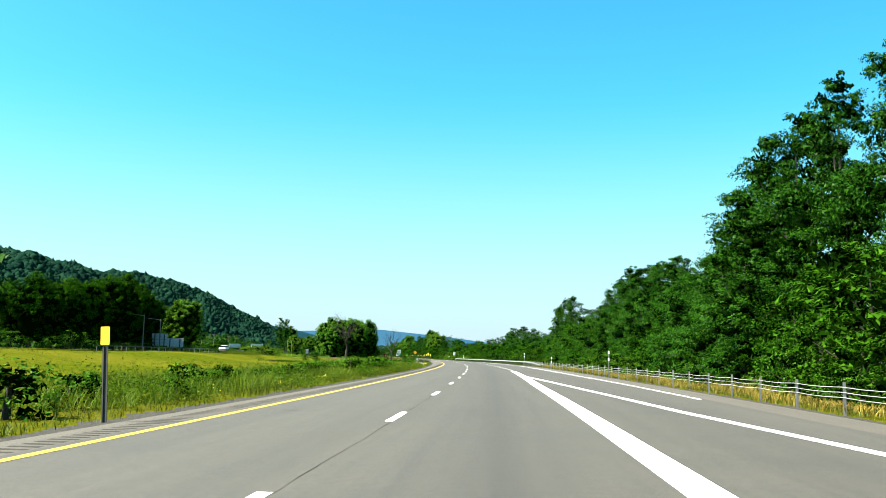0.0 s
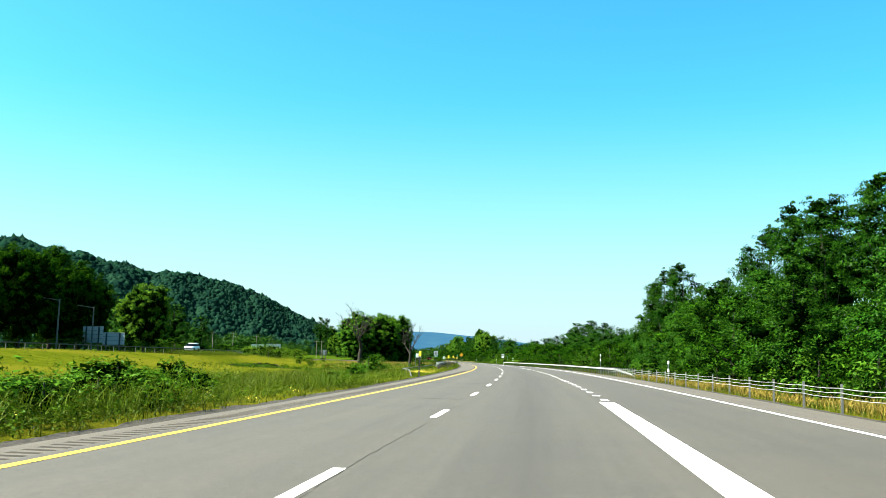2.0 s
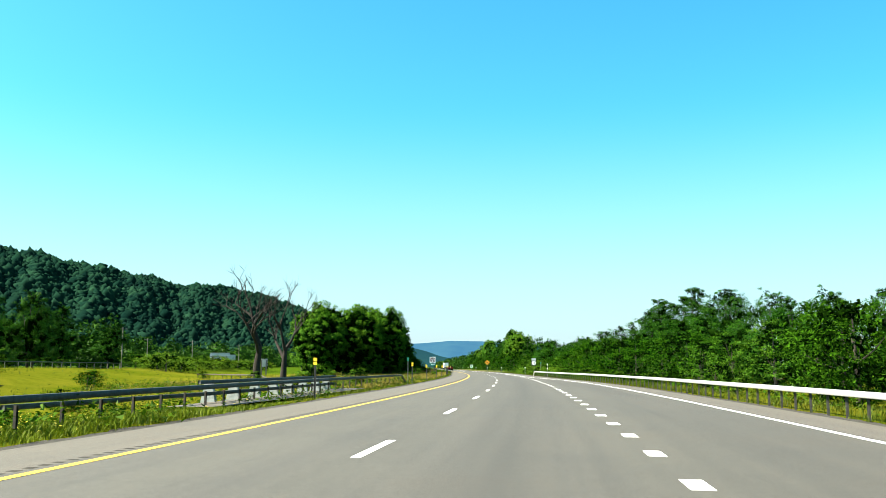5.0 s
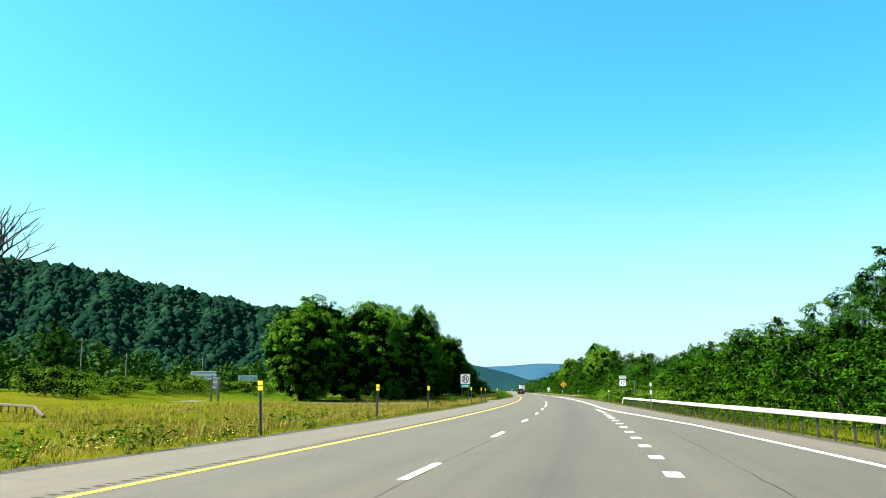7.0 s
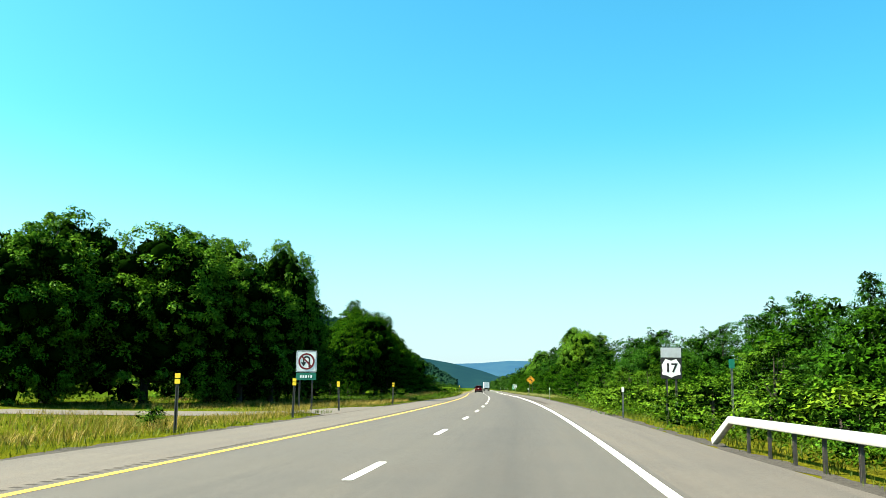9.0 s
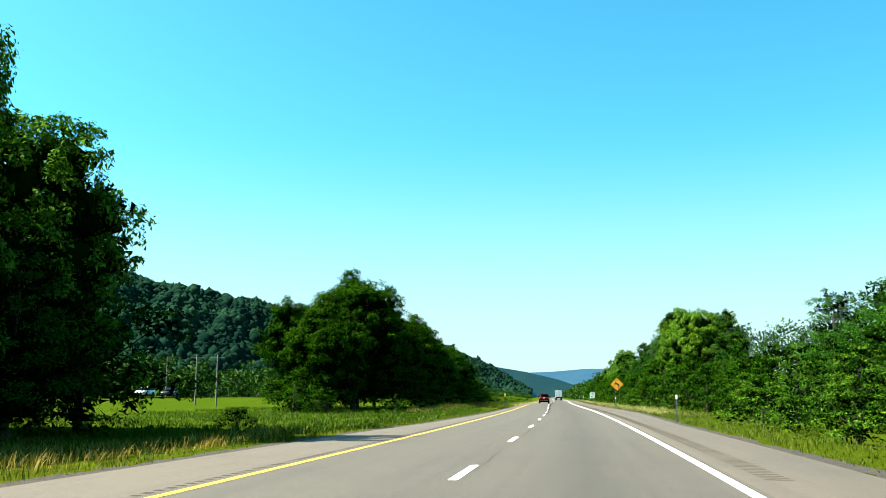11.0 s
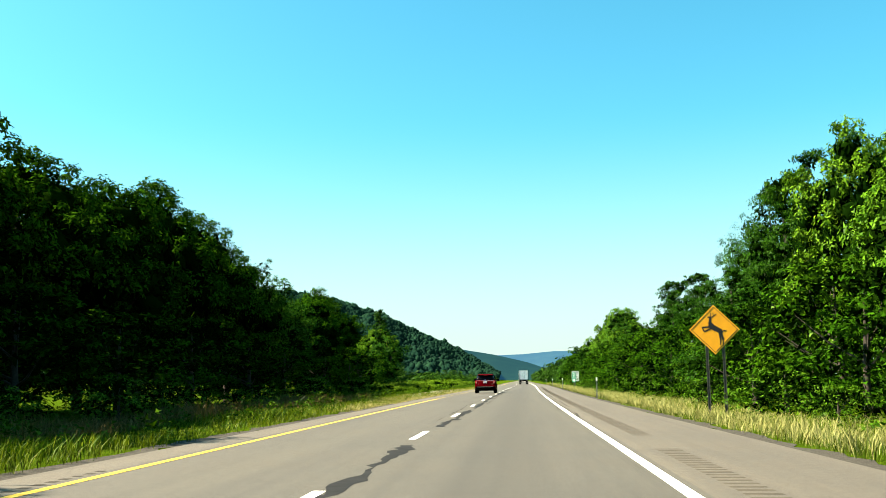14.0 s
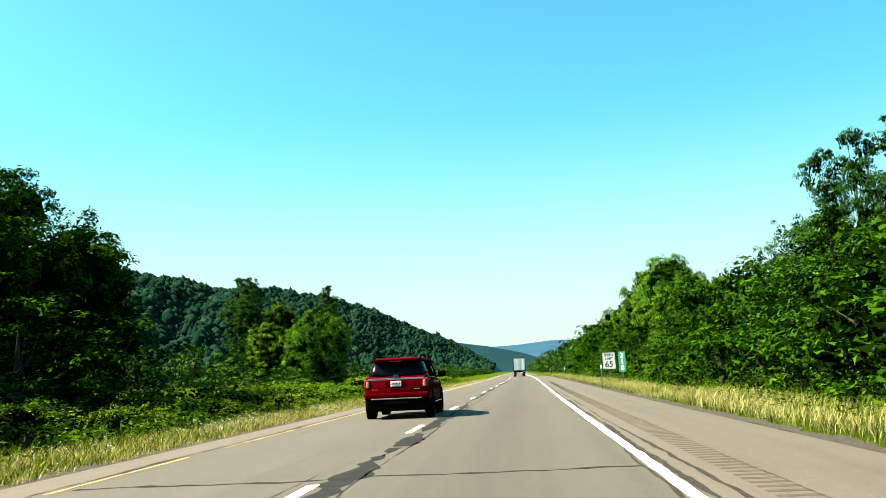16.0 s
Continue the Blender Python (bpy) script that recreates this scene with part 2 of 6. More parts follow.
def ground_material():
    m, n, l, p = material("meadow_ground")
    fine, mid, big = noise_out(n, l, 9, 5, 0.7), noise_out(n, l, 0.8, 5, 0.65), noise_out(n, l, 0.045, 4, 0.55)
    c = ramp(n, l, fine, [(0.25, (0.0149, 0.0299, 0.00083)), (0.55, (0.0465, 0.0631, 0.00249)), (0.8, (0.083, 0.083, 0.00498))])
    c = mixed(n, l, ramp(n, l, mid, [(0.4, (0, 0, 0)), (0.62, (1, 1, 1))]), c, (0.066, 0.076, 0.0045))
    c = mixed(n, l, ramp(n, l, big, [(0.42, (0, 0, 0)), (0.6, (1, 1, 1))]), c, mixed(n, l, 0.55, c, (0.100, 0.092, 0.008)))
    # the lower meadow further on is lush and green
    sep, far_on = n.new("ShaderNodeSeparateXYZ"), n.new("ShaderNodeMapRange")
    l.new(position(n), sep.inputs[0])
    l.new(sep.outputs["Y"], far_on.inputs["Value"])
    for socket, value in (("From Min", 335.0), ("From Max", 430.0), ("To Min", 0.0), ("To Max", 0.88)):
        far_on.inputs[socket].default_value = value
    c = mixed(n, l, far_on.outputs["Result"], c, mixed(n, l, fine, (0.0125, 0.0382, 0.00166), (0.046, 0.080, 0.005)))
    l.new(c, p.inputs["Base Color"])
    p.inputs["Roughness"].default_value = 1.0
    p.inputs["Specular IOR Level"].default_value = 0.0
    bumped(n, l, p, noise_out(n, l, 6, 6, 0.75), 0.9, 0.12)
    return m


M_ASPHALT = asphalt_material("worn_asphalt", (0.0492, 0.0449, 0.0354), (0.98, 0.93, 0.88))
M_SHOULDER = asphalt_material("shoulder_asphalt", (0.069, 0.0597, 0.046), (1.02, 0.98, 0.92))
M_TAR = plain("tar", (0.0145, 0.0145, 0.0145), 0.85, 0, 0.25, 3, 0, 0.1)
M_WHITE = plain("white_road_paint", (0.8, 0.8, 0.78), 0.7, 0, 0.1, 3)
M_YELLOW = plain("yellow_road_paint", (0.484, 0.322, 0.0248), 0.7, 0, 0.12, 3)
M_YELLOW_WORN = plain("worn_yellow_road_paint", (0.25, 0.19, 0.05), 0.8, 0, 0.3, 5)
M_GROUND = ground_material()
M_GRAVEL = plain("gravel", (0.0481, 0.044, 0.0373), 0.95, 0, 0.35, 14, 0.6, 0.1)
M_LEAF = leaf_material("broadleaf", (0.004, 0.021, 0.001), (0.028, 0.098, 0.006), 0.06)
M_LEAF_LOCUST = leaf_material("locust_leaf", (0.0035, 0.018, 0.0008), (0.018, 0.070, 0.003), 0.06)
M_LEAF_LIGHT = leaf_material("light_leaf", (0.010, 0.040, 0.0015), (0.056, 0.130, 0.007), 0.08)
M_LEAF_BRAMBLE = leaf_material("bramble_leaf", (0.026, 0.068, 0.003), (0.100, 0.178, 0.011), 0.12)
M_LEAF_WEED = leaf_material("weed_bush_leaf", (0.012, 0.046, 0.002), (0.065, 0.15, 0.008), 0.12)
# shade put into the colour: darker maple leaf for shaded trees and saplings
M_LEAF_SHADE = leaf_material("shade_darkened_maple_leaf", (0.003, 0.014, 0.0008), (0.026, 0.080, 0.004), 0.04)
M_LEAF_MAPLE = leaf_material("maple_leaf", (0.010, 0.042, 0.0014), (0.085, 0.190, 0.010), 0.05)
# distance haze is put into this leaf's blue-green colour
M_LEAF_FAR = leaf_material("hazed_hill_leaf", (0.0036, 0.0155, 0.0125), (0.0108, 0.033, 0.021), 0.03, 0.012)
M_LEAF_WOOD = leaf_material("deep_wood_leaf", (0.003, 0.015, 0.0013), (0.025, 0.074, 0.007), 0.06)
M_BARK = plain("bark", (0.031, 0.0248, 0.0186), 0.95, 0, 0.35, 5, 0.8)
M_POLE = plain("weathered_pole_wood", (0.15, 0.14, 0.12), 0.9, 0, 0.25, 5, 0.5, 0.1)
M_DEAD = plain("dead_wood", (0.030, 0.026, 0.022), 0.9, 0, 0.3, 5, 0.6, 0.1)
M_GRASS = leaf_material("grass_blade", (0.0232, 0.0432, 0.00332), (0.0764, 0.101, 0.0116), 0.2)
M_STRAW = leaf_material("dry_grass", (0.085, 0.074, 0.013), (0.245, 0.195, 0.05), 0.2)
M_PALE = leaf_material("pale_straw", (0.15, 0.145, 0.05), (0.36, 0.32, 0.14), 0.2)
M_SEED = leaf_material("brown_seed_grass", (0.05, 0.04, 0.012), (0.16, 0.105, 0.04), 0.2)
M_LUSH = leaf_material("fresh_grass", (0.04, 0.075, 0.004), (0.115, 0.155, 0.012), 0.2)
M_WEED = leaf_material("weed", (0.00747, 0.0282, 0.00108), (0.0548, 0.108, 0.00415), 0.2)
M_WHITE_FLOWER = plain("white_flower", (0.36, 0.33, 0.24), 0.8, 0, 0.1, 3)
M_FLOWER = plain("yellow_flower", (0.465, 0.372, 0.0186), 0.8, 0, 0.1, 3)
M_STEEL = plain("galvanized_steel", (0.161, 0.167, 0.161), 0.5, 0.3, 0.12, 5)
M_RAIL = plain("weathered_rail_steel", (0.30, 0.30, 0.29), 0.5, 0.15, 0.12, 4)
M_RUSTY = plain("weathering_steel", (0.0527, 0.0434, 0.0341), 0.8, 0.2, 0.25, 6)
M_POST = plain("grey_post_steel", (0.062, 0.0589, 0.0527), 0.7, 0.2, 0.15, 8)
M_SIGN_YELLOW = plain("yellow_reflective_sheet", (0.85, 0.60, 0.02), 0.5, 0, 0.05, 4)
M_SIGN_ORANGE = plain("amber_warning_sheet", (0.88, 0.36, 0.012), 0.5, 0, 0.05, 4)
M_SIGN_WHITE = plain("white_sign_sheet", (0.82, 0.82, 0.8), 0.5, 0, 0.04, 4)
M_SIGN_GREEN = plain("green_sign_sheet", (0.0062, 0.161, 0.0992), 0.5, 0, 0.06, 4)
M_SIGN_BLACK = plain("black_sign_ink", (0.0093, 0.0093, 0.00992), 0.6, 0, 0.05, 4)
M_SIGN_RED = plain("red_sign_ink", (0.17, 0.007, 0.009), 0.5, 0, 0.05, 4)
M_SIGN_BACK = plain("bare_aluminium", (0.42, 0.44, 0.46), 0.5, 0.2, 0.1, 4)

# ---- ground, one sheet ----
def make_ground():
    s = np.unique(np.concatenate([np.arange(-700, -40, 40), np.arange(-40, 700, 4.0), np.arange(700, 4150, 60)]))
    off = np.array([0, 0.35, 0.8, 1.4, 2.2, 3.2, 4.5, 6, 8, 10.5, 13, 16, 19, 22, 26, 30, 35, 41, 48, 56, 66, 80, 110, 180, 320, 700, 1300])
    le, re = left_edge(s), right_edge(s)
    cols = [le - o for o in off[::-1]] + [le + 0.3, (le + re) / 2, re - 0.3] + [re + o for o in off]
    d = np.stack(cols, 1)
    ss = np.repeat(s[:, None], d.shape[1], 1)
    x, y = on_line(ss.ravel(), d.ravel())
    z = ground_z(ss.ravel(), d.ravel())
    far = np.abs(d.ravel()) > 30
    z = np.where(far, z + 0.25 * np.sin(x * 0.021) * np.cos(y * 0.017), z)
    r, c = d.shape
    i = (np.arange(r - 1)[:, None] * c + np.arange(c - 1)[None]).ravel()
    faces = np.stack([i, i + 1, i + c + 1, i + c], 1)
    ob = new("ground", mesh_of("ground", np.stack([x, y, z], 1), faces, M_GROUND, True))
    return tagged(ob, "rough summer meadow with yellowing grass beside the highway", "ground", kind="structure")


ground = make_ground()


# ---- the highway and its paint ----
def edge_line(s):
    """Right-hand white edge line: round the entering lane, then along the through lane."""
    return np.interp(s, [-160, 30, 50, 100, 145, 190, 211, 230, 237, 243, 250, 258, 267, 285, 310, 4200], [8.9, 8.85, 8.6, 8.45, 8.35, 7.95, 7.5, 6.5, 5.85, 5.4, 4.75, 4.3, 4.12, 4.1, 4.12, 4.12])


LEFT_LINE = -3.35
v, q, uv = strip(-160, 4100, LEFT_LINE - 0.25, lambda s: edge_line(s) + 0.2)
road = new("road", mesh_of("road", v, q, M_ASPHALT, False, uv))
tagged(road, "sun-bleached grey asphalt highway with painted lane lines", "road", kind="structure")
for name, a, b in (("shoulder", left_edge, LEFT_LINE - 0.25), ("shoulder", lambda s: edge_line(s) + 0.2, right_edge)):
    v, q, uv = strip(-160, 4100, a, b)
    tagged(new(name, mesh_of(name, v, q, M_SHOULDER, False, uv)), "pale asphalt road shoulder", "shoulder", kind="structure")
for name, a, b in (("gravel_verge", lambda s: left_edge(s) - 0.55, left_edge), ("gravel_verge", right_edge, lambda s: right_edge(s) + 0.5)):
    v, q, uv = strip(-160, 1500, a, b, -0.022, 0.7, 0.1, 5)
    tagged(new(name, mesh_of(name, v, q, M_GRAVEL)), "narrow dirt and gravel strip along the pavement", "gravel", kind="structure")


def paint(name, s0, s1, d, width, mat, label="", step=2.0, ragged=0.0, lift=0.004):
    mid = d if callable(d) else (lambda s: np.full(np.shape(s), float(d)))
    v, q, uv = strip(s0, s1, lambda s: mid(s) - width / 2, lambda s: mid(s) + width / 2, lift, step, ragged, int(s0) + 300)
    return piece(name, mesh_of(name, v, q, mat), road, None, label)


paint("yellow_edge_line", -160, 470, LEFT_LINE, 0.16, M_YELLOW, "solid yellow left edge line")
for a, b, w in ((470, 477.2, 0.12), (478.6, 483.5, 0.09), (485.4, 491, 0.07), (492, 508, 0.11), (510, 4000, 0.14)):
    paint("yellow_edge_line", a, b, LEFT_LINE - 0.02, w, M_YELLOW_WORN if b < 600 else M_YELLOW, "worn yellow left edge line", 0.4 if b < 600 else 2.0, 0.014)
paint("white_edge_line", 14, 435, edge_line, 0.17, M_WHITE, "solid white right edge line")
paint("white_edge_line", 435, 4000, edge_line, 0.16, M_WHITE, "worn white right edge line", 0.5, 0.009)
paint("gore_line", -160, 71, lambda s: np.interp(s, [-10, 25, 52, 71], [4.06, 4.0, 4.2, 4.38]), 0.48, M_WHITE, "broad white line of the entrance gore")
paint("gore_line", -30, 49, lambda s: np.interp(s, [-30, -4, 5.7, 22, 36, 43, 49], [10.2, 7.5, 6.6, 5.65, 4.85, 4.45, 4.12]), 0.3, M_WHITE, "white line of the entrance gore", lift=0.009)
for i in range(-10, 90):
    paint("lane_dash", 12.192 * i, 12.192 * i + 3.05, 0.0, 0.15, M_WHITE)
for s in [116.4] + [float(np.interp(i, [0, 3, 12, 13, 16, 37, 45, 51], [72.8, 84.1, 118.1, 121.4, 133.1, 208.9, 238.1, 258.2])) for i in range(52)]:
    paint("dotted_line_dash", s - 0.45, s + 0.45, float(np.interp(s, [73, 84, 103, 130, 209, 258], [4.45, 4.43, 4.32, 4.3, 3.82, 3.7])), 0.26, M_WHITE, "", 1.0)

# ---- opposite carriageway and the crossing between ----
v, q, uv = strip(-300, 2500, lambda s: -75 + far_shift(s), lambda s: -66 + far_shift(s), 1.22, 8)
tagged(new("road", mesh_of("road", v, q, M_ASPHALT, False, uv)), "opposite carriageway of grey asphalt across the meadow", "road", kind="structure")
def make_crossover():
    d = np.concatenate([np.linspace(-6.1, -12, 8), np.arange(-14, -49, -3.0)])
    half = 4.0 + 6.5 * np.exp((d + 6) / 1.8)
    mid = 305.0 + (-d - 6) * 0.12
    rows = []
    for k in (-1, -0.33, 0.33, 1):
        s = mid + half * k
        x, y = on_line(s, d)
        rows.append(np.stack([x, y, np.minimum(ground_z(s, d) + 0.035, 1.2)], 1))
    n = len(d)
    i = np.arange(n - 1)
    faces = np.concatenate([np.stack([i + n * k, i + n * (k + 1), i + n * (k + 1) + 1, i + n * k + 1], 1) for k in range(3)])
    return mesh_of("crossover", np.concatenate(rows), faces, M_SHOULDER, True)


tagged(new("crossover", make_crossover()), "paved crossover lane through the grassy median", "road", kind="structure")


# ---- wooded hills ----
def ridge(name, label, table, reach, foot, count, clump, seed, mat_ground, centre=(45.0, 280.0), stuff_mat=None):
    """A wooded ridge: azimuth (left of +Y) and elevation of its crest, in degrees, about a centre; reach gives the crest's distance."""
    rng = np.random.default_rng(seed)
    az = np.linspace(table[0][0], table[-1][0], 150)
    el = np.interp(az, [t[0] for t in table], [t[1] for t in table])
    far = reach(az)
    top = far * np.tan(np.radians(el))
    u = np.concatenate([np.linspace(0, 1, 26), [1.1, 1.3]])
    hgt = np.where(u <= 1, ease(u * 0.97) ** 0.9, 1 - (u - 1) * 0.7)

    def surf(a, uu):
        dist = np.interp(a, az, far) * (foot + (1 - foot) * uu)
        tt = np.interp(a, az, top)
        h = np.interp(uu, u, hgt) * tt
        h = h * (1 - 0.10 * np.sin(a * 1.9 + 4 * uu) * (1 - uu)) - 2
        x = centre[0] - np.sin(np.radians(a)) * dist
        y = centre[1] + np.cos(np.radians(a)) * dist
        return x, y, h
    A, U = np.meshgrid(az, u, indexing="ij")
    x, y, z = surf(A.ravel(), U.ravel())
    r, c = A.shape
    i = (np.arange(r - 1)[:, None] * c + np.arange(c - 1)[None]).ravel()
    ob = new(name, mesh_of(name, np.stack([x, y, z], 1), np.stack([i, i + c, i + c + 1, i + 1], 1), mat_ground, True))
    tagged(ob, label, "hill", kind="structure")
    if not count:
        return ob
    # crowns of the wood on it: small lumpy domes, many and uneven
    a = rng.uniform(az.min(), min(az.max(), 40), count)
    uu = rng.uniform(0, 1.02, count) ** 0.8
    x, y, z = surf(a, uu)
    bm = bmesh.new()
    bmesh.ops.create_icosphere(bm, subdivisions=1, radius=1.0)
    bv = np.array([v.co for v in bm.verts])
    bf = np.array([[v.index for v in f.verts] for f in bm.faces])
    bm.free()
    keep = bv[:, 2] > -0.5
    remap = -np.ones(len(bv), int)
    remap[keep] = np.arange(keep.sum())
    bf = remap[bf]
    bf, bv = bf[(bf >= 0).all(1)], bv[keep]
    size = clump * rng.uniform(0.35, 1.0, count) ** 1.3 * (1.15 + 0.35 * np.sin(a * 5.1 + 9 * uu) * np.sin(a * 2.3 - 14 * uu))
    verts = bv[None] * (1 + rng.normal(0, 0.27, (count, len(bv), 1)))
    verts = verts * size[:, None, None] * np.array([1, 1, 1])[None, None] * np.stack([np.ones(count), np.ones(count), rng.uniform(0.7, 1.5, count)], 1)[:, None]
    verts = verts + np.stack([x, y, z + size * 0.5], 1)[:, None]
    faces = bf[None] + (np.arange(count) * len(bv))[:, None, None]
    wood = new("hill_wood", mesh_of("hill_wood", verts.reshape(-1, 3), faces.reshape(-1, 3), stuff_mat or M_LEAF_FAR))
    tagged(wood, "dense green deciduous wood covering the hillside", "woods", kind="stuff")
    return ob


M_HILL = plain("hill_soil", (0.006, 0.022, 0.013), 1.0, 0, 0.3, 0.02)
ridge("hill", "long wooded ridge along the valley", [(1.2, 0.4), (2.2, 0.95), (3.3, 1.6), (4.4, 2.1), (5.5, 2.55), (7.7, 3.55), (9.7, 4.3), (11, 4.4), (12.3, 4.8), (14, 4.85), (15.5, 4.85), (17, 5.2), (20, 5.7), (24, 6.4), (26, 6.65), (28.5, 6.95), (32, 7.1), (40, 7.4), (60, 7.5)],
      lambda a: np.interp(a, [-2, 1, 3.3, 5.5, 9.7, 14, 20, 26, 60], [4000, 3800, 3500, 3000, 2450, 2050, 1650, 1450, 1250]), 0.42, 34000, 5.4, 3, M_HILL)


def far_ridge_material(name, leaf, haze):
    """Woods seen through kilometres of air: dark green, with the veil of scattered skylight painted on as a glow."""
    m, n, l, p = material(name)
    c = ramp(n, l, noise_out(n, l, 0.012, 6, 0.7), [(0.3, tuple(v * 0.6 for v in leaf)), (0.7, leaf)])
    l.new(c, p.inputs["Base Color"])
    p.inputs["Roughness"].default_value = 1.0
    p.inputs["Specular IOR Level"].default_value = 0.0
    # haze as emission: an even blue glow laid over the wood colour
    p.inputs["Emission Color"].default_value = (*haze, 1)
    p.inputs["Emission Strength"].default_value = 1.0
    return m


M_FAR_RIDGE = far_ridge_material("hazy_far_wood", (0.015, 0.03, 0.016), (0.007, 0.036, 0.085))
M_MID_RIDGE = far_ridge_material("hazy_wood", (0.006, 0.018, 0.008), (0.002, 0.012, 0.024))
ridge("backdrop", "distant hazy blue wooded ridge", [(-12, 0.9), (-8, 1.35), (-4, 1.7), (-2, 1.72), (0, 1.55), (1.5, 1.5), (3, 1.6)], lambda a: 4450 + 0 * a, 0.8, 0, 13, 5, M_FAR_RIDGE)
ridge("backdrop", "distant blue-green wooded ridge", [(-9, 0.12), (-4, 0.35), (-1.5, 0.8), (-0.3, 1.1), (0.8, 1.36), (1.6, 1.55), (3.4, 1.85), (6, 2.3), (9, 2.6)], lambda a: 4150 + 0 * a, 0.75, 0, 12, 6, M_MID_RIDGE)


# ---- trees ----
def tube(path, radii, sides=6):
    """A bent tapered tube: corners and faces."""
    path = [Vector(p) for p in path]
    verts, faces = [], []
    for i, (p, r) in enumerate(zip(path, radii)):
        t = (path[min(i + 1, len(path) - 1)] - path[max(i - 1, 0)]).normalized()
        a = t.orthogonal().normalized()
        b = t.cross(a)
        verts += [p + (a * math.cos(k) + b * math.sin(k)) * r for k in np.linspace(0, 2 * math.pi, sides, endpoint=False)]
        if i:
            o = (i - 1) * sides
            faces += [(o + k, o + (k + 1) % sides, o + sides + (k + 1) % sides, o + sides + k) for k in range(sides)]
    return [tuple(v) for v in verts], faces


def joined(tubes):
    verts, faces = [], []
    for v, f in tubes:
        o = len(verts)
        verts += v
        faces += [tuple(i + o for i in q) for q in f]
    return verts, faces


def leaf_cards(rng, centres, normals, size, spread, per, flat=1.0):
    """Small folded leaf sprays about each centre."""
    n = len(centres) * per
    c = np.repeat(centres, per, 0) + rng.normal(0, spread, (n, 3)) * np.array([1, 1, flat])
    nn = np.repeat(normals, per, 0) + rng.normal(0, 0.42, (n, 3))
    nn /= np.linalg.norm(nn, axis=1, keepdims=True)
    t = np.cross(nn, rng.normal(0, 1, (n, 3)))
    t /= np.linalg.norm(t, axis=1, keepdims=True) + 1e-9
    b = np.cross(nn, t)
    w = size * rng.uniform(0.6, 1.3, (n, 1))
    tail = c - t * w - nn * w * 0.2
    verts = np.stack([tail - b * w * 0.5, tail + b * w * 0.5, c + t * w], 1).reshape(-1, 3)
    return verts, np.arange(n * 3).reshape(-1, 3)


def lobes_of(rng, height, width, base, lobes, flat=1.0, dome=False):
    """Middles and radii of the uneven lobes that make a crown's outline."""
    cs, rs = [], []
    for i in range(lobes):
        t = (i + rng.uniform(0.1, 0.9)) / lobes
        z = base + (height - base) * (0.08 + 0.86 * t)
        prof = math.sin(math.pi * min(0.98, 0.22 + 0.74 * t)) ** 0.75
        ang, rad = rng.uniform(0, 2 * math.pi), width * 0.5 * prof * rng.uniform(0.1, 0.85) ** 0.8
        r = width * rng.uniform(0.17, 0.27) * (0.55 + 0.6 * prof) * (18 / lobes) ** 0.42
        z = min(z, height - r * 0.8)
        cs.append((math.cos(ang) * rad, math.sin(ang) * rad, z))
        rs.append((r, r, r * rng.uniform(0.6, 0.9) * flat))
    if dome:
        u = rng.normal(0, 1, (lobes, 3))
        u[:, 2] = np.abs(u[:, 2]) * rng.choice([1, 1, -0.8], lobes)
        u /= np.linalg.norm(u, axis=1, keepdims=True)
        k = rng.uniform(0.58, 0.8, (lobes, 1))
        mid, half = base + (height - base) * 0.47, (height - base) * 0.53
        cs = u * k * np.array([width / 2, width / 2, half]) + np.array([0, 0, mid])
        r = width * rng.uniform(0.115, 0.185, lobes)
        cs[:, 2] = np.minimum(cs[:, 2], height - r * 0.9)
        rs = np.stack([r, r, r * rng.uniform(0.7, 0.95, lobes)], 1)
    return np.array(cs), np.array(rs)


def on_lobes(rng, cs, rs, count, low, high):
    """Places on the outside of the lobes, and the ways out from them."""
    pick = rng.choice(len(cs), count, p=rs[:, 0] ** 2 / (rs[:, 0] ** 2).sum())
    n = rng.normal(0, 1, (count, 3))
    n[:, 2] += 0.25
    n /= np.linalg.norm(n, axis=1, keepdims=True)
    pos = cs[pick] + n * rs[pick] * rng.uniform(low, high, (count, 1))
    inside = np.zeros(count, int)
    for c, r in zip(cs, rs):
        inside += (((pos - c) / r) ** 2).sum(1) < 0.45
    return pos[inside == 0], n[inside == 0], rs[pick][inside == 0, 0]


def crown_of(rng, height, width, base, lobes, clumps, per, leaf, flat=1.0, spread=2.1):
    """A plain crown for far trees: sprays scattered over uneven lobes."""
    cs, rs = lobes_of(rng, height, width, base, lobes, flat)
    pos, n, _ = on_lobes(rng, cs, rs, clumps, 0.68, 1.08)
    n[:, 2] += 0.15
    return (*leaf_cards(rng, pos, n, leaf, leaf * spread * 1.05, per, 0.5), cs, rs)


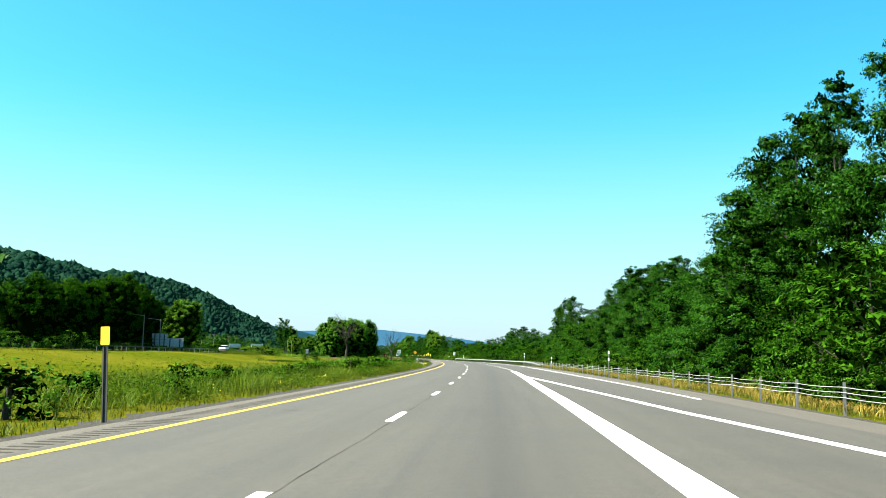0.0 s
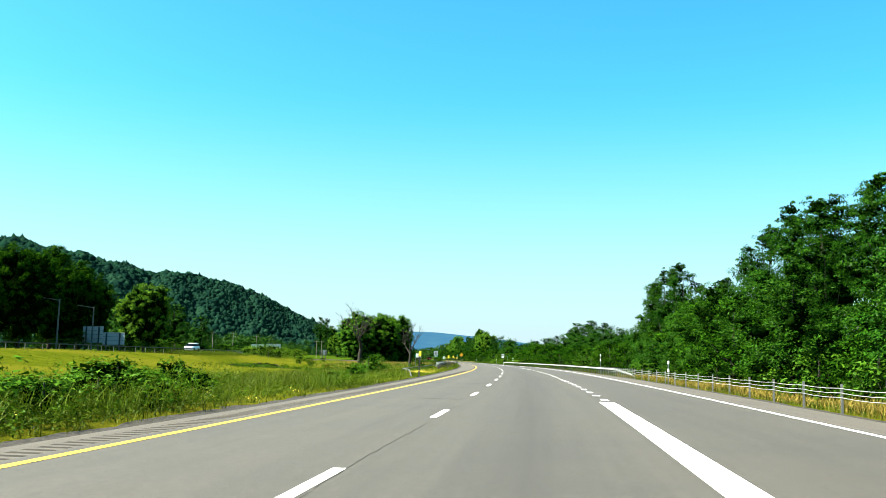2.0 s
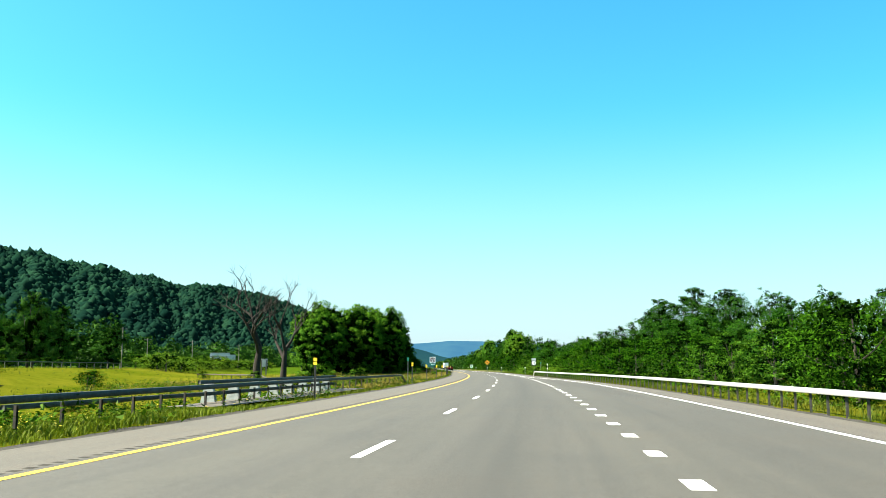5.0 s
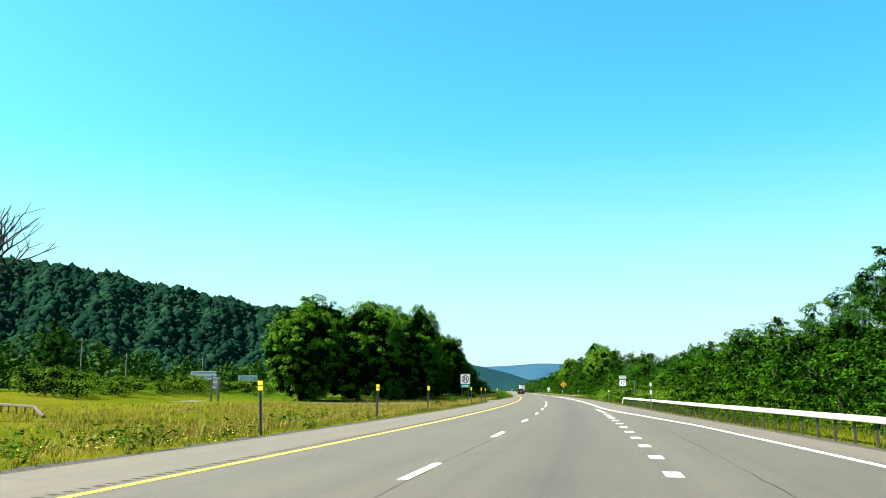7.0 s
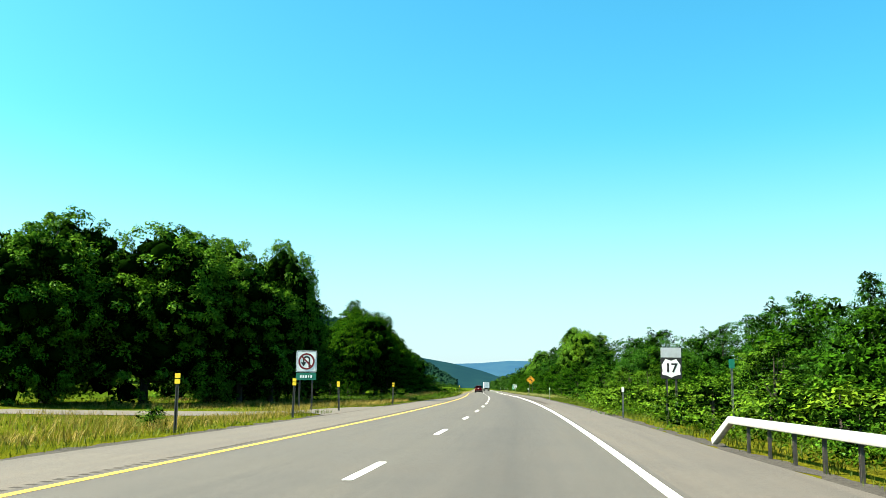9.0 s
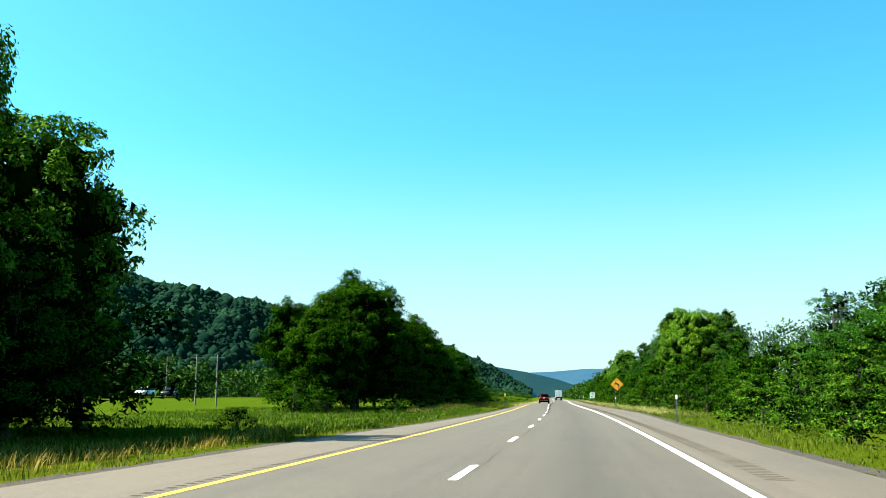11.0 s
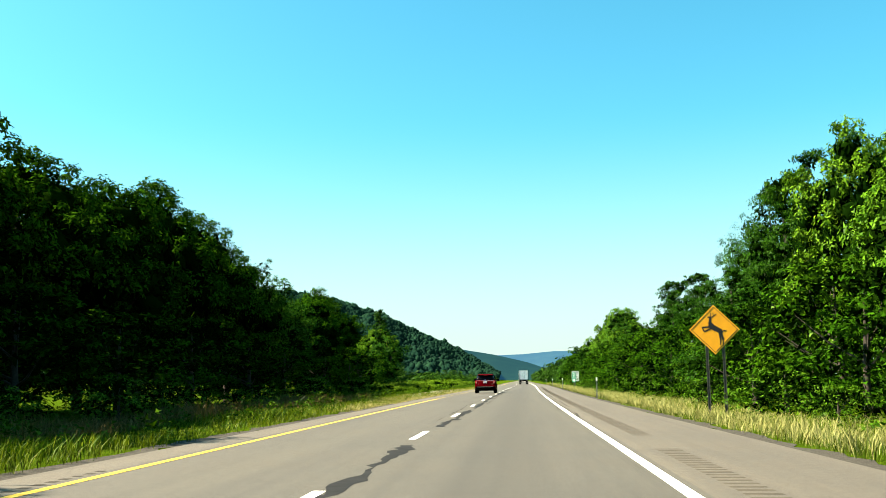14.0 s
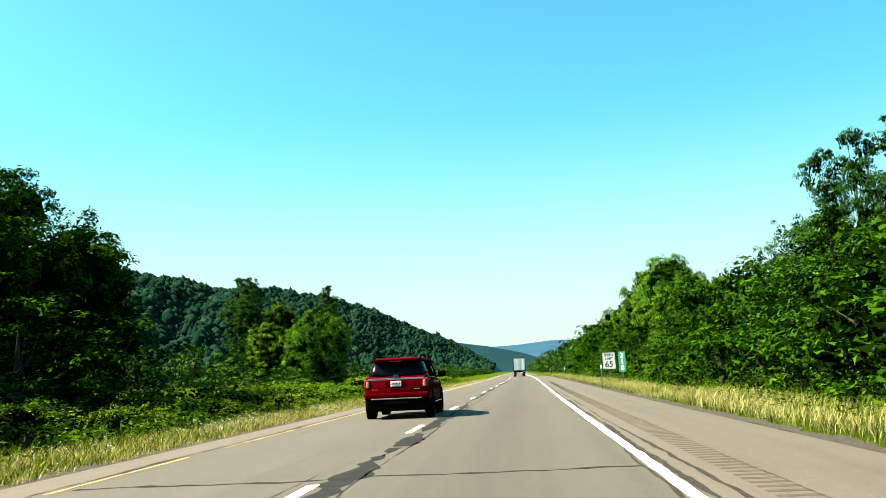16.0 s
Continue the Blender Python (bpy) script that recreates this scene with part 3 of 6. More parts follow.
def puffed_crown(rng, cs, rs, puffs, per, leaf, flat, wide, tight=False):
    """Leafy boughs on the lobes: each a flattened puff of small leaves, thick on top and thin below, with gaps between."""
    pos, out, r = on_lobes(rng, cs, rs, puffs, *((0.72, 0.98) if tight else (0.7, 1.12)))
    n = len(pos) * per
    size = np.repeat(r * wide * rng.uniform(*((0.7, 1.15) if tight else (0.55, 1.25)), len(pos)), per)[:, None]
    u = rng.normal(0, 1, (n, 3))
    u[:, 2] = np.where(rng.uniform(0, 1, n) < 0.72, np.abs(u[:, 2]), u[:, 2])
    u /= np.linalg.norm(u, axis=1, keepdims=True)
    bough = np.repeat(out, per, 0)
    c = np.repeat(pos, per, 0) + u * size * rng.uniform(0.25, 1.0, (n, 1)) ** 0.6 * np.array([1, 1, flat])
    c += bough * size * rng.uniform(-0.35, 0.12 if tight else 0.55, (n, 1)) * np.array([1, 1, 0.3])
    c[:, 2] -= 0.22 * (np.hypot(u[:, 0], u[:, 1]) * size[:, 0]) ** 2 / np.maximum(size[:, 0], 0.1) * rng.uniform(0, 1, n)
    nn = u * 0.55 + bough * 0.3 + np.array([0, 0, 0.45]) + rng.normal(0, 0.34, (n, 3))
    nn /= np.linalg.norm(nn, axis=1, keepdims=True)
    t = np.cross(nn, rng.normal(0, 1, (n, 3)))
    t /= np.linalg.norm(t, axis=1, keepdims=True) + 1e-9
    b = np.cross(nn, t)
    w = leaf * rng.uniform(0.6, 1.35, (n, 1))
    tail = c - t * w - nn * w * 0.25
    verts = np.stack([tail - b * w * 0.55, tail + b * w * 0.55, c + t * w], 1).reshape(-1, 3)
    return verts, np.arange(n * 3).reshape(-1, 3)


def inner_foliage(rng, cs, rs, per, size, shade_lumps=True, heart=0.4):
    """The dense inside of a crown, for a leaf with shade painted in: larger sprays set at random within its lobes."""
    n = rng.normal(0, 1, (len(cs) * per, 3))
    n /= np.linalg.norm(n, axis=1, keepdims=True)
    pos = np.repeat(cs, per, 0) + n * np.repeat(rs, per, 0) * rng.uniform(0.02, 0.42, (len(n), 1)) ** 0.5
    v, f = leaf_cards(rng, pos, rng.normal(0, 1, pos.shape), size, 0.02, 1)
    if not shade_lumps:
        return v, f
    # heart of each lobe, added to paint deep shade: a small uneven lump under the sprays
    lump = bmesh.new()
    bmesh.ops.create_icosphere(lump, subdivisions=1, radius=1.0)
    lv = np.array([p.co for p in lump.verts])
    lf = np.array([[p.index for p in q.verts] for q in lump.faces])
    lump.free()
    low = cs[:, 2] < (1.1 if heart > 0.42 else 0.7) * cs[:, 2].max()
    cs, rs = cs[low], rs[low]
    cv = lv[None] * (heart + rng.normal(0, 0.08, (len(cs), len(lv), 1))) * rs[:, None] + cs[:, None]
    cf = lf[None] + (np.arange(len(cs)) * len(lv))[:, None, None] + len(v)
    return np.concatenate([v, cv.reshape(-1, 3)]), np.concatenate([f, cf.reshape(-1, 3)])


def tree_kind(name, label, seed, height, width, base, lobes, puffs, per, leaf, mat=None, flat=0.5, limbs=7, dome=False, squat=0.75, wide=0.5):
    rng = np.random.default_rng(seed)
    root = new(name)
    cs, rs = lobes_of(rng, height, width, base, lobes, squat, dome)
    v, f = puffed_crown(rng, cs, rs, puffs, per, leaf, flat, wide, dome)
    r0 = height * 0.017 + 0.03
    lean = rng.uniform(-0.03, 0.03, 2) * height
    tubes = [tube([(0, 0, -0.4), (lean[0] * .2, lean[1] * .2, height * 0.25), (lean[0] * .6, lean[1] * .6, height * 0.5), (lean[0], lean[1], height * 0.82)], [r0 * 1.25, r0, r0 * 0.65, r0 * 0.15], 7)]
    for i in rng.permutation(len(cs))[:limbs]:
        z0 = max(base * 0.8, cs[i][2] * 0.55)
        p0 = Vector((lean[0] * z0 / height, lean[1] * z0 / height, z0))
        p2 = Vector(cs[i])
        p1 = (p0 + p2) / 2 + Vector((0, 0, -0.08 * height * rng.uniform(0, 1)))
        tubes.append(tube([p0, p1, p2], [r0 * 0.45, r0 * 0.28, r0 * 0.08], 5))
    tv, tf = joined(tubes)
    piece("trunk", mesh_of("trunk", tv, tf, M_BARK, True), root)
    crown = piece("crown", mesh_of("crown", v, f, mat or M_LEAF), root)
    if height > 7:      # the dense middle of the crown, to be filled with the shade-dark leaf
        mid, half = (base + height) / 2, (height - base) / 2
        cs = np.concatenate([cs, [(0, 0, mid), (0, 0, base + half * 0.6)]])
        core = width * (0.48 if dome else 0.26)
        rs = np.concatenate([rs, [(core, core, half * (0.9 if dome else 0.8)), (core, core, half * 0.8)]])
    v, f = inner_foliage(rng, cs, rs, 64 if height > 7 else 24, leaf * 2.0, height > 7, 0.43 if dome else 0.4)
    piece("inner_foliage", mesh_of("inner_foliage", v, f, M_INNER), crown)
    return tagged(root, label, name)


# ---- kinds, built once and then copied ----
# near-black leaf: the shade inside the crowns is put into its colour
M_INNER = leaf_material("painted_shade_inner_leaf", (0.001, 0.005, 0.0006), (0.004, 0.013, 0.001), 0.02)
KINDS = {
    "edge": (10.0, [tree_kind("tree", "leafy green tree of the roadside wood's edge", 20 + i, 10.0, 7.4, 0.1, 36, 370, 74, 0.067, flat=0.75, squat=0.95, wide=0.42) for i in range(4)]),
    "tall": (14.0, [tree_kind("tree", "tall green locust tree with layered foliage", 40 + i, 14.0, 9.0, 1.2, 38, 330, 76, 0.086, M_LEAF_LOCUST, 0.4, squat=0.55, wide=0.44) for i in range(4)]),
    "giant": (21.0, [tree_kind("tree", "very tall dark green locust tree with layered boughs", 50 + i, 21.0, 12.5, 0.6, 56, 600, 62, 0.116, M_LEAF_LOCUST, 0.5, 12, squat=0.7, wide=0.46) for i in range(3)]),
    "round": (12.0, [tree_kind("tree", "broad round-crowned green maple tree", 60 + i, 12.0, 11.0, -0.2, 76, 800, 66, 0.110, M_LEAF_MAPLE, 0.8, dome=True, wide=0.32) for i in range(3)]),
    "shady": (12.0, [tree_kind("tree", "dense maple tree, leaf coloured dark to stand in for shade", 70 + i, 12.0, 11.0, 0.5, 70, 780, 60, 0.110, M_LEAF_SHADE, 0.8, dome=True, wide=0.32) for i in range(2)]),
    "light": (6.0, [tree_kind("tree", "light green young tree at the wood's edge", 80 + i, 6.0, 5.4, 0.1, 24, 150, 38, 0.078, M_LEAF_LIGHT, 0.55, wide=0.42) for i in range(3)]),
    "sapling": (5.0, [tree_kind("tree", "small leafy green tree at the foot of the wood", 160 + i, 5.0, 5.6, 0.05, 24, 170, 34, 0.080, M_LEAF_SHADE, 0.6, wide=0.42) for i in range(3)]),
    "weed_bush": (1.0, [tree_kind("shrub", "dark green leafy weed bush on the road verge", 180 + i, 1.0, 1.5, 0.0, 12, 90, 18, 0.036, M_LEAF_WEED, 0.7, 3, wide=0.5) for i in range(3)]),
    "bramble": (1.6, [tree_kind("bramble", "low sunlit yellow-green bramble thicket", 140 + i, 1.6, 3.6, 0.0, 16, 100, 26, 0.055, M_LEAF_BRAMBLE, 0.6, 3, wide=0.45) for i in range(3)]),
    "shrub": (2.2, [tree_kind("shrub", "dense light green shrub in the roadside grass", 120 + i, 2.2, 3.2, 0.02, 14, 80, 26, 0.060, M_LEAF_LIGHT, 0.6, 4, wide=0.45) for i in range(3)]),
}
USED = set()


def plant(kind, s, d, height, wide=1.0, group="", rng=random):
    """Set a copy of one tree of the kind at a place, scaled to the height."""
    if kind == "edge" and height < 6.6:
        kind = "sapling"
    base_h, sources = KINDS[kind]
    k = rng.randrange(len(sources))
    f = 1.08 * height / base_h
    m = Matrix.Translation(place(s, d, -0.05)) @ Matrix.Rotation(rng.uniform(0, 6.28), 4, "Z")
    if (kind, k) in USED:
        ob = copy_thing(sources[k], m)
    else:
        USED.add((kind, k))
        ob = sources[k]
        ob.matrix_basis = m
    ob.scale = (f * wide, f * wide, f)
    if group:
        ob["group"] = group
    return ob


def far_wood(label, spots, seed, clumps=70, leaf=0.055, spread=1.3):
    """Trees too far to pick apart, joined: rows of x, y, z, height, width."""
    rng = np.random.default_rng(seed)
    vs, fs, o = [], [], 0
    for kind in range(4):
        v, f, cs, rs = crown_of(rng, 1.0, 0.8, 0.03, 12, clumps, 8, leaf, 0.8, spread)
        for x, y, z, h, w in spots[kind::4]:
            t = rng.uniform(0, 6.28)
            rot = np.array([[math.cos(t), -math.sin(t), 0], [math.sin(t), math.cos(t), 0], [0, 0, 1]])
            vs.append((v @ rot.T) * np.array([w, w, h]) + np.array([x, y, z - 0.2]))
            fs.append(f + o)
            o += len(v)
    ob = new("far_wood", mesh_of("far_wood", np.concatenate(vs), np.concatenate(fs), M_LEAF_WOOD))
    return tagged(ob, label, "woods", kind="stuff")


def right_height(s):
    """Height of the wood right of the highway, at its taller second row."""
    return float(np.interp(s, [-30, 43, 56, 63, 77, 90, 105, 115, 125, 140, 148, 155, 160, 168, 184, 198, 206, 216, 228, 254, 270, 284, 300, 344, 378, 390, 402, 411, 418, 424, 440, 455, 466, 475, 480, 484, 488, 494, 500, 512, 524, 528, 531, 545, 549, 556, 566, 588, 600, 640, 900],
                           [20.4, 20.4, 18.8, 16.8, 14.2, 12.4, 13.6, 15.2, 15, 12, 12.5, 12.5, 8.6, 8, 7.4, 6.8, 7, 8.6, 9.6, 9.6, 8, 7.3, 7.0, 7.0, 8.5, 7.3, 5.3, 5.8, 9.4, 11.3, 12.6, 13.6, 14.0, 15.0, 14.6, 11, 10, 10.8, 11.5, 12.2, 12.8, 10, 8.2, 7, 8.2, 11, 12, 14.2, 13.8, 11, 11]))


def front_height(s):
    """Height of the lower growth in front of the right-hand wood."""
    return float(np.interp(s, [0, 60, 110, 145, 156, 166, 173, 182, 205, 230, 300, 420, 640], [9, 9, 8, 9, 7.5, 6.2, 5.2, 4.8, 5, 6.5, 6, 8, 8]))


def right_row(s):
    return float(np.interp(s, [0, 180, 250, 320, 380, 500, 700], [25, 25, 21, 19, 20, 20, 20]))


trees = random.Random(11)
WOOD_R, WOOD_L = "trees right of the highway", "trees left of the highway"
s = -12.0
while s < 640:
    h = right_height(s)
    plant("giant" if h > 18.2 or s < 135 and trees.random() < 0.6 else "round" if 425 < s < 480 and trees.random() < 0.6 or s > 560 and trees.random() < 0.4 else "tall" if h > 9 and trees.random() < 0.7 else "edge", s, right_row(s) + trees.uniform(-1.2, 1.2), h * trees.uniform(0.92, 1.06), (0.9 if h > 18.2 else 1.05 if s < 135 else min(1.1, 10 / h)) * (0.8 if 480 < s < 560 else 1.0) * trees.uniform(0.8, 1.05), WOOD_R, trees)
    s += trees.uniform(5.4, 7.6)
s = 0.0
while s < 640:
    h = right_height(s)
    front = right_edge(s) + 6.2
    if not 399 < s < 413:
        hh = min(h * 0.62, front_height(s)) * trees.uniform(0.85 if 140 < s < 200 else 0.55, 1.0)
        plant("edge" if hh > 4.5 or trees.random() < 0.5 else "light", s, front + trees.uniform(-0.4, 2.4), hh, trees.uniform(0.95, 1.25), WOOD_R, trees)
    if trees.random() < 0.6:
        plant("shrub", s + 2.5, front - 2.2 + trees.uniform(-0.5, 0.6), trees.uniform(1.0, 2.2), trees.uniform(0.9, 1.3), WOOD_R, trees)
    s += trees.uniform(5.0, 8.6)
LEFT_TREES = ((325, -34, 14.6, 0.9, "round"), (327, -27, 13.6, 1.0, "round"), (337, -25.5, 13.8, 0.85, "round"), (341, -20.5, 14.4, 0.62, "round"), (347, -31, 14.2, 0.95, "round"), (333, -21, 11.5, 0.9, "round"), (344, -26, 13.6, 0.85, "round"), (351, -22, 13.0, 0.85, "round"), (318, -33, 12, 0.85, "round"), (353, -27, 13.2, 0.9, "round"),
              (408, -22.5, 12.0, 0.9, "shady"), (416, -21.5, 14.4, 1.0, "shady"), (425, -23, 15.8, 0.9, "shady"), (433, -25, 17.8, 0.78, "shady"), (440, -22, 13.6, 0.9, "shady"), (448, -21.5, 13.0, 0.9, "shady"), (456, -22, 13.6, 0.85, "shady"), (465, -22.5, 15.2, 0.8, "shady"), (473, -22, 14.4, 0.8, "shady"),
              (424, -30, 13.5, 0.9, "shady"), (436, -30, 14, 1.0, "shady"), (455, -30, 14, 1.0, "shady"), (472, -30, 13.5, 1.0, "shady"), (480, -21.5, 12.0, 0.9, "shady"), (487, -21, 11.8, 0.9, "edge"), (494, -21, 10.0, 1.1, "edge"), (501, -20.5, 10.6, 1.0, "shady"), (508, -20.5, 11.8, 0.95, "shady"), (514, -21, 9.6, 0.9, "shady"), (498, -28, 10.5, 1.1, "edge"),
              (408, -26, 4.2, 1.3, "edge"), (414, -27, 4.6, 1.4, "edge"), (420, -26, 4.8, 1.4, "edge"), (428, -27, 5.0, 1.4, "edge"), (404, -22.5, 2.6, 1.3, "sapling"), (424, -18, 5.0, 1.3, "edge"), (431, -16.5, 4.6, 1.4, "edge"), (441, -17, 5.2, 1.3, "edge"), (450, -17, 4.8, 1.4, "edge"), (460, -17, 5.2, 1.3, "edge"), (470, -16.5, 4.8, 1.3, "edge"), (479, -16.5, 5.0, 1.3, "edge"), (489, -15.5, 4.6, 1.3, "edge"), (498, -15, 4.8, 1.3, "edge"), (506, -15.5, 5.0, 1.3, "edge"),
              (338, -19.5, 6.0, 1.2, "edge"), (346, -18.5, 6.5, 1.2, "edge"), (352, -19, 6.0, 1.2, "edge"), (331, -23, 5.0, 1.2, "edge"),
              (600, -27, 12, 0.9, "edge"), (625, -33, 14, 0.9, "round"), (655, -37, 20.5, 0.55, "tall"), (662, -38, 18, 0.6, "tall"), (668, -44, 14, 0.9, "round"), (684, -62, 25, 0.6, "tall"), (692, -66, 26, 0.6, "tall"), (700, -60, 21, 0.7, "round"), (676, -54, 15, 1.0, "round"))
for s, d, h, w, kind in LEFT_TREES:
    plant(kind, s, d, h * (1.06 if s < 400 else 0.94 if s < 520 and kind == "shady" else 1.0), w * trees.uniform(0.95, 1.05), WOOD_L, trees)
for s, d, h, w, kind in ((141, 19, 12.4, 0.8, "giant"), (147, 18.5, 13.0, 0.75, "giant"), (152, 18, 12.0, 0.72, "giant"), (157.5, 19, 9.0, 0.8, "edge")):
    plant(kind, s, d, h, w, WOOD_R, trees)
for s, h in ((112, 11), (127, 11), (139, 12.5), (149, 12), (159, 13), (168, 13.5), (178, 15), (187, 15.5), (196, 16.5), (206, 15), (240, 10), (254, 10.5), (268, 10), (285, 12), (300, 13), (315, 12), (332, 13), (350, 12)):
    plant("shady" if 120 < s < 210 else "edge", s, -88 + far_shift(s) + trees.uniform(-3, 3), h, 0.88, "trees beyond the opposite carriageway", trees)
plant("round", 222, -68.5, 13.4, 0.85, "trees beyond the opposite carriageway", trees)
for i in range(34):      # dense undergrowth behind the cable rail
    s = 14 + i * 4.2
    plant(("sapling", "sapling", "shrub")[i % 3], s, right_edge(s) + trees.uniform(5.5, 11), trees.uniform(1.6, 3.6), trees.uniform(1.0, 1.4), WOOD_R, trees)
for i in range(48):      # low thicket left of the road
    s = 404 + i * 4.7
    plant("bramble" if s > 500 else "shrub", s, trees.uniform(-19, -12) if s > 505 else trees.uniform(-15, -12.5), trees.uniform(1.0, 1.9), trees.uniform(1.0, 1.4), WOOD_L, trees)
for i in range(34):      # lit brambles close to the passing lane
    s = 490 + i * 3.6
    plant("bramble", s, trees.uniform(-12.5, -8.8), trees.uniform(0.9, 1.6), trees.uniform(1.1, 1.5), WOOD_L, trees)
for s, d, h in ((147, -9.6, 1.3), (181, -27, 1.6), (214, -36, 1.5), (186, -22, 1.0), (197, -9.5, 1.4), (182, -9.3, 1.6), (232, -26, 1.2), (246, -36, 1.1), (352, -12, 1.2), (439, -12, 2.0), (468, -11.5, 1.9)):
    plant("shrub", s, d, h, 1.1, "", trees)
for s, d, h, w in ((-1, -6.9, 1.15, 1.3), (-3.5, -7.6, 1.0, 1.2), (2.5, -7.4, 0.9, 1.1), (6.5, -6.4, 0.6, 1.2), (12, -7.4, 0.8, 1.0), (17, -8.4, 1.0, 1.0), (30, -7.9, 0.9, 1.3), (35, -9.2, 0.9, 1.0), (44, -8.8, 1.1, 0.9), (47, -7.6, 0.8, 1.2), (54, -8.8, 1.0, 1.3), (57.5, -6.7, 0.85, 1.5), (60, -6.9, 0.9, 1.5), (67, -8.0, 1.2, 0.9), (81, -6.6, 0.7, 1.2),
                   (87, -6.9, 0.9, 1.1), (89, -7.4, 0.8, 1.0), (95, -7.3, 0.9, 0.8), (100.5, -8.3, 1.6, 0.8), (102.5, -8.9, 1.0, 1.2), (113, -9.6, 1.0, 1.3), (117, -10, 0.9, 1.3), (268, -8.6, 0.6, 1.0), (283, -8.8, 0.7, 1.0)):
    plant("weed_bush", s, d, h, w, "weed bushes along the verge", trees)
for i in range(40):      # rank weeds beside the narrow left shoulder
    s = 41 + i * 0.8 if i < 32 else 14 + (i - 32) * 3.3
    plant("weed_bush", s, -6.9 - trees.random() * 2.6, trees.uniform(0.75, 1.25), trees.uniform(1.0, 1.5), "weed bushes along the verge", trees)
for i in range(22):      # bright thicket this side of the opposite carriageway
    plant("bramble", 292 + i * 4.6, far_shift(292 + i * 4.6) + trees.uniform(-64, -56), trees.uniform(1.6, 3.2), trees.uniform(0.9, 1.3), "thicket beside the opposite carriageway", trees)
for i in range(26):      # scrub along the near side of the opposite carriageway
    s = 20 + i * 17 + trees.uniform(-5, 5)
    plant("shrub", s, far_shift(s) + trees.uniform(-84, -78), trees.uniform(1.6, 3.4), trees.uniform(1.2, 1.8), "scrub beside the opposite carriageway", trees)

spots = []
r = random.Random(5)
for i in range(150):     # woods beyond the opposite carriageway
    s = -40 + i * 6.5 + r.uniform(-3, 3)
    d = -92 + float(far_shift(s)) - r.uniform(0, 34)
    spots.append((*place(s, d), r.uniform(9, 20) if s < 330 else r.uniform(8, 13), r.uniform(10, 14)))
for i in range(70):      # behind the right-hand rows
    s = -10 + i * 9.5
    spots.append((*place(s, right_row(s) + r.uniform(5, 11)), max(6, right_height(s) * r.uniform(0.85, 1.0)), r.uniform(9, 12)))
for i in range(130):     # thick undergrowth below them
    s = -10 + i * 5.1
    spots.append((*place(s, right_row(s) + r.uniform(-3, 6)), r.uniform(2.6, 4.2), r.uniform(7, 9.5)))
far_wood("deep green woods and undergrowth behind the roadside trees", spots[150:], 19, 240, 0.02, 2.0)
spots = spots[:150]
for i in range(60):      # right, far ahead
    s = 645 + i * 20
    spots.append((*place(s, 16 + r.uniform(0, 10)), r.uniform(8, 12.5), r.uniform(9, 12)))
for i in range(150):     # scrub and young wood along the left verge, far ahead
    s = 600 + i * 5.5
    spots.append((*place(s, -r.uniform(17 if s > 660 else 24, 44) - max(0, s - 700) * 0.012), r.uniform(2.2, 5.5), r.uniform(6, 10)))
for i in range(120):     # left, far ahead, thinning towards the road
    s = r.uniform(560, 2200)
    spots.append((*place(s, -r.uniform(22, 170) - (s - 560) * 0.02), r.uniform(5, 12), r.uniform(7, 12)))
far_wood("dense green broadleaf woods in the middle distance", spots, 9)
for i in range(22):      # vines and low shrubs close behind the box beam rail
    s = 236 + i * 4.2
    plant("bramble" if s > 258 and i % 3 else "shrub", s, right_edge(s) + trees.uniform(1.9, 3.4), trees.uniform(0.9, 1.8), trees.uniform(1.0, 1.4), WOOD_R, trees)


# ---- dead trees ----
def dead_tree(name, label, s, d, height, seed, spread):
    rng = random.Random(seed)
    tubes = []

    def grow(p, v, r, length, depth):
        mid = p + v * length * 0.5 + Vector((rng.uniform(-1, 1), rng.uniform(-1, 1), 0)) * length * 0.06
        end = p + v * length + Vector((0, 0, 0.05 * length))
        tubes.append(tube([p, mid, end], [r, r * 0.8, r * 0.55], 6 if depth > 2 else 4))
        if depth == 0:
            return
        for k in range(3 if depth > 2 else rng.choice((2, 3))):
            w = (v + Vector((rng.uniform(-1, 1), rng.uniform(-1, 1), rng.uniform(-0.2, 0.55))) * 1.05).normalized()
            grow(end if k else mid.lerp(end, 0.6), w, r * 0.52, length * rng.uniform(0.58, 0.82), depth - 1)
    grow(Vector((0, 0, -0.3)), Vector((0.05, 0.02, 1)).normalized(), height * 0.04, height * 0.34, 5)
    v, f = joined(tubes)
    top = max(p[2] for p in v)
    reach = sorted(math.hypot(x, y) for x, y, z in v)[int(len(v) * 0.97)]
    f_ = min(1.6, spread / reach)
    v = [(x * (1 + (f_ - 1) * min(1, z / top * 2)), y * (1 + (f_ - 1) * min(1, z / top * 2)), z * height / top) for x, y, z in v]
    root = new(name)
    piece("trunk", mesh_of("trunk", v, f, M_DEAD, True), root)
    root.matrix_basis = Matrix.Translation(place(s, d))
    return tagged(root, label, "dead tree")


dead_tree("dead_tree", "bare dead tree with grey forked branches in the meadow", 236.5, -27.0, 13.3, 4, 5.0)
dead_tree("dead_tree", "small bare dead tree behind the guide rail", 196, -14.5, 8.0, 9, 2.4)


# ---- posts, markers and signs; each stands at its base and faces the traffic ----
def stand(root, s, d, lift=0.0, turn=0.0):
    root.matrix_basis = Matrix.Translation(place(s, d, lift)) @ Matrix.Rotation(radians(heading(s) + turn), 4, "Z")
    return root


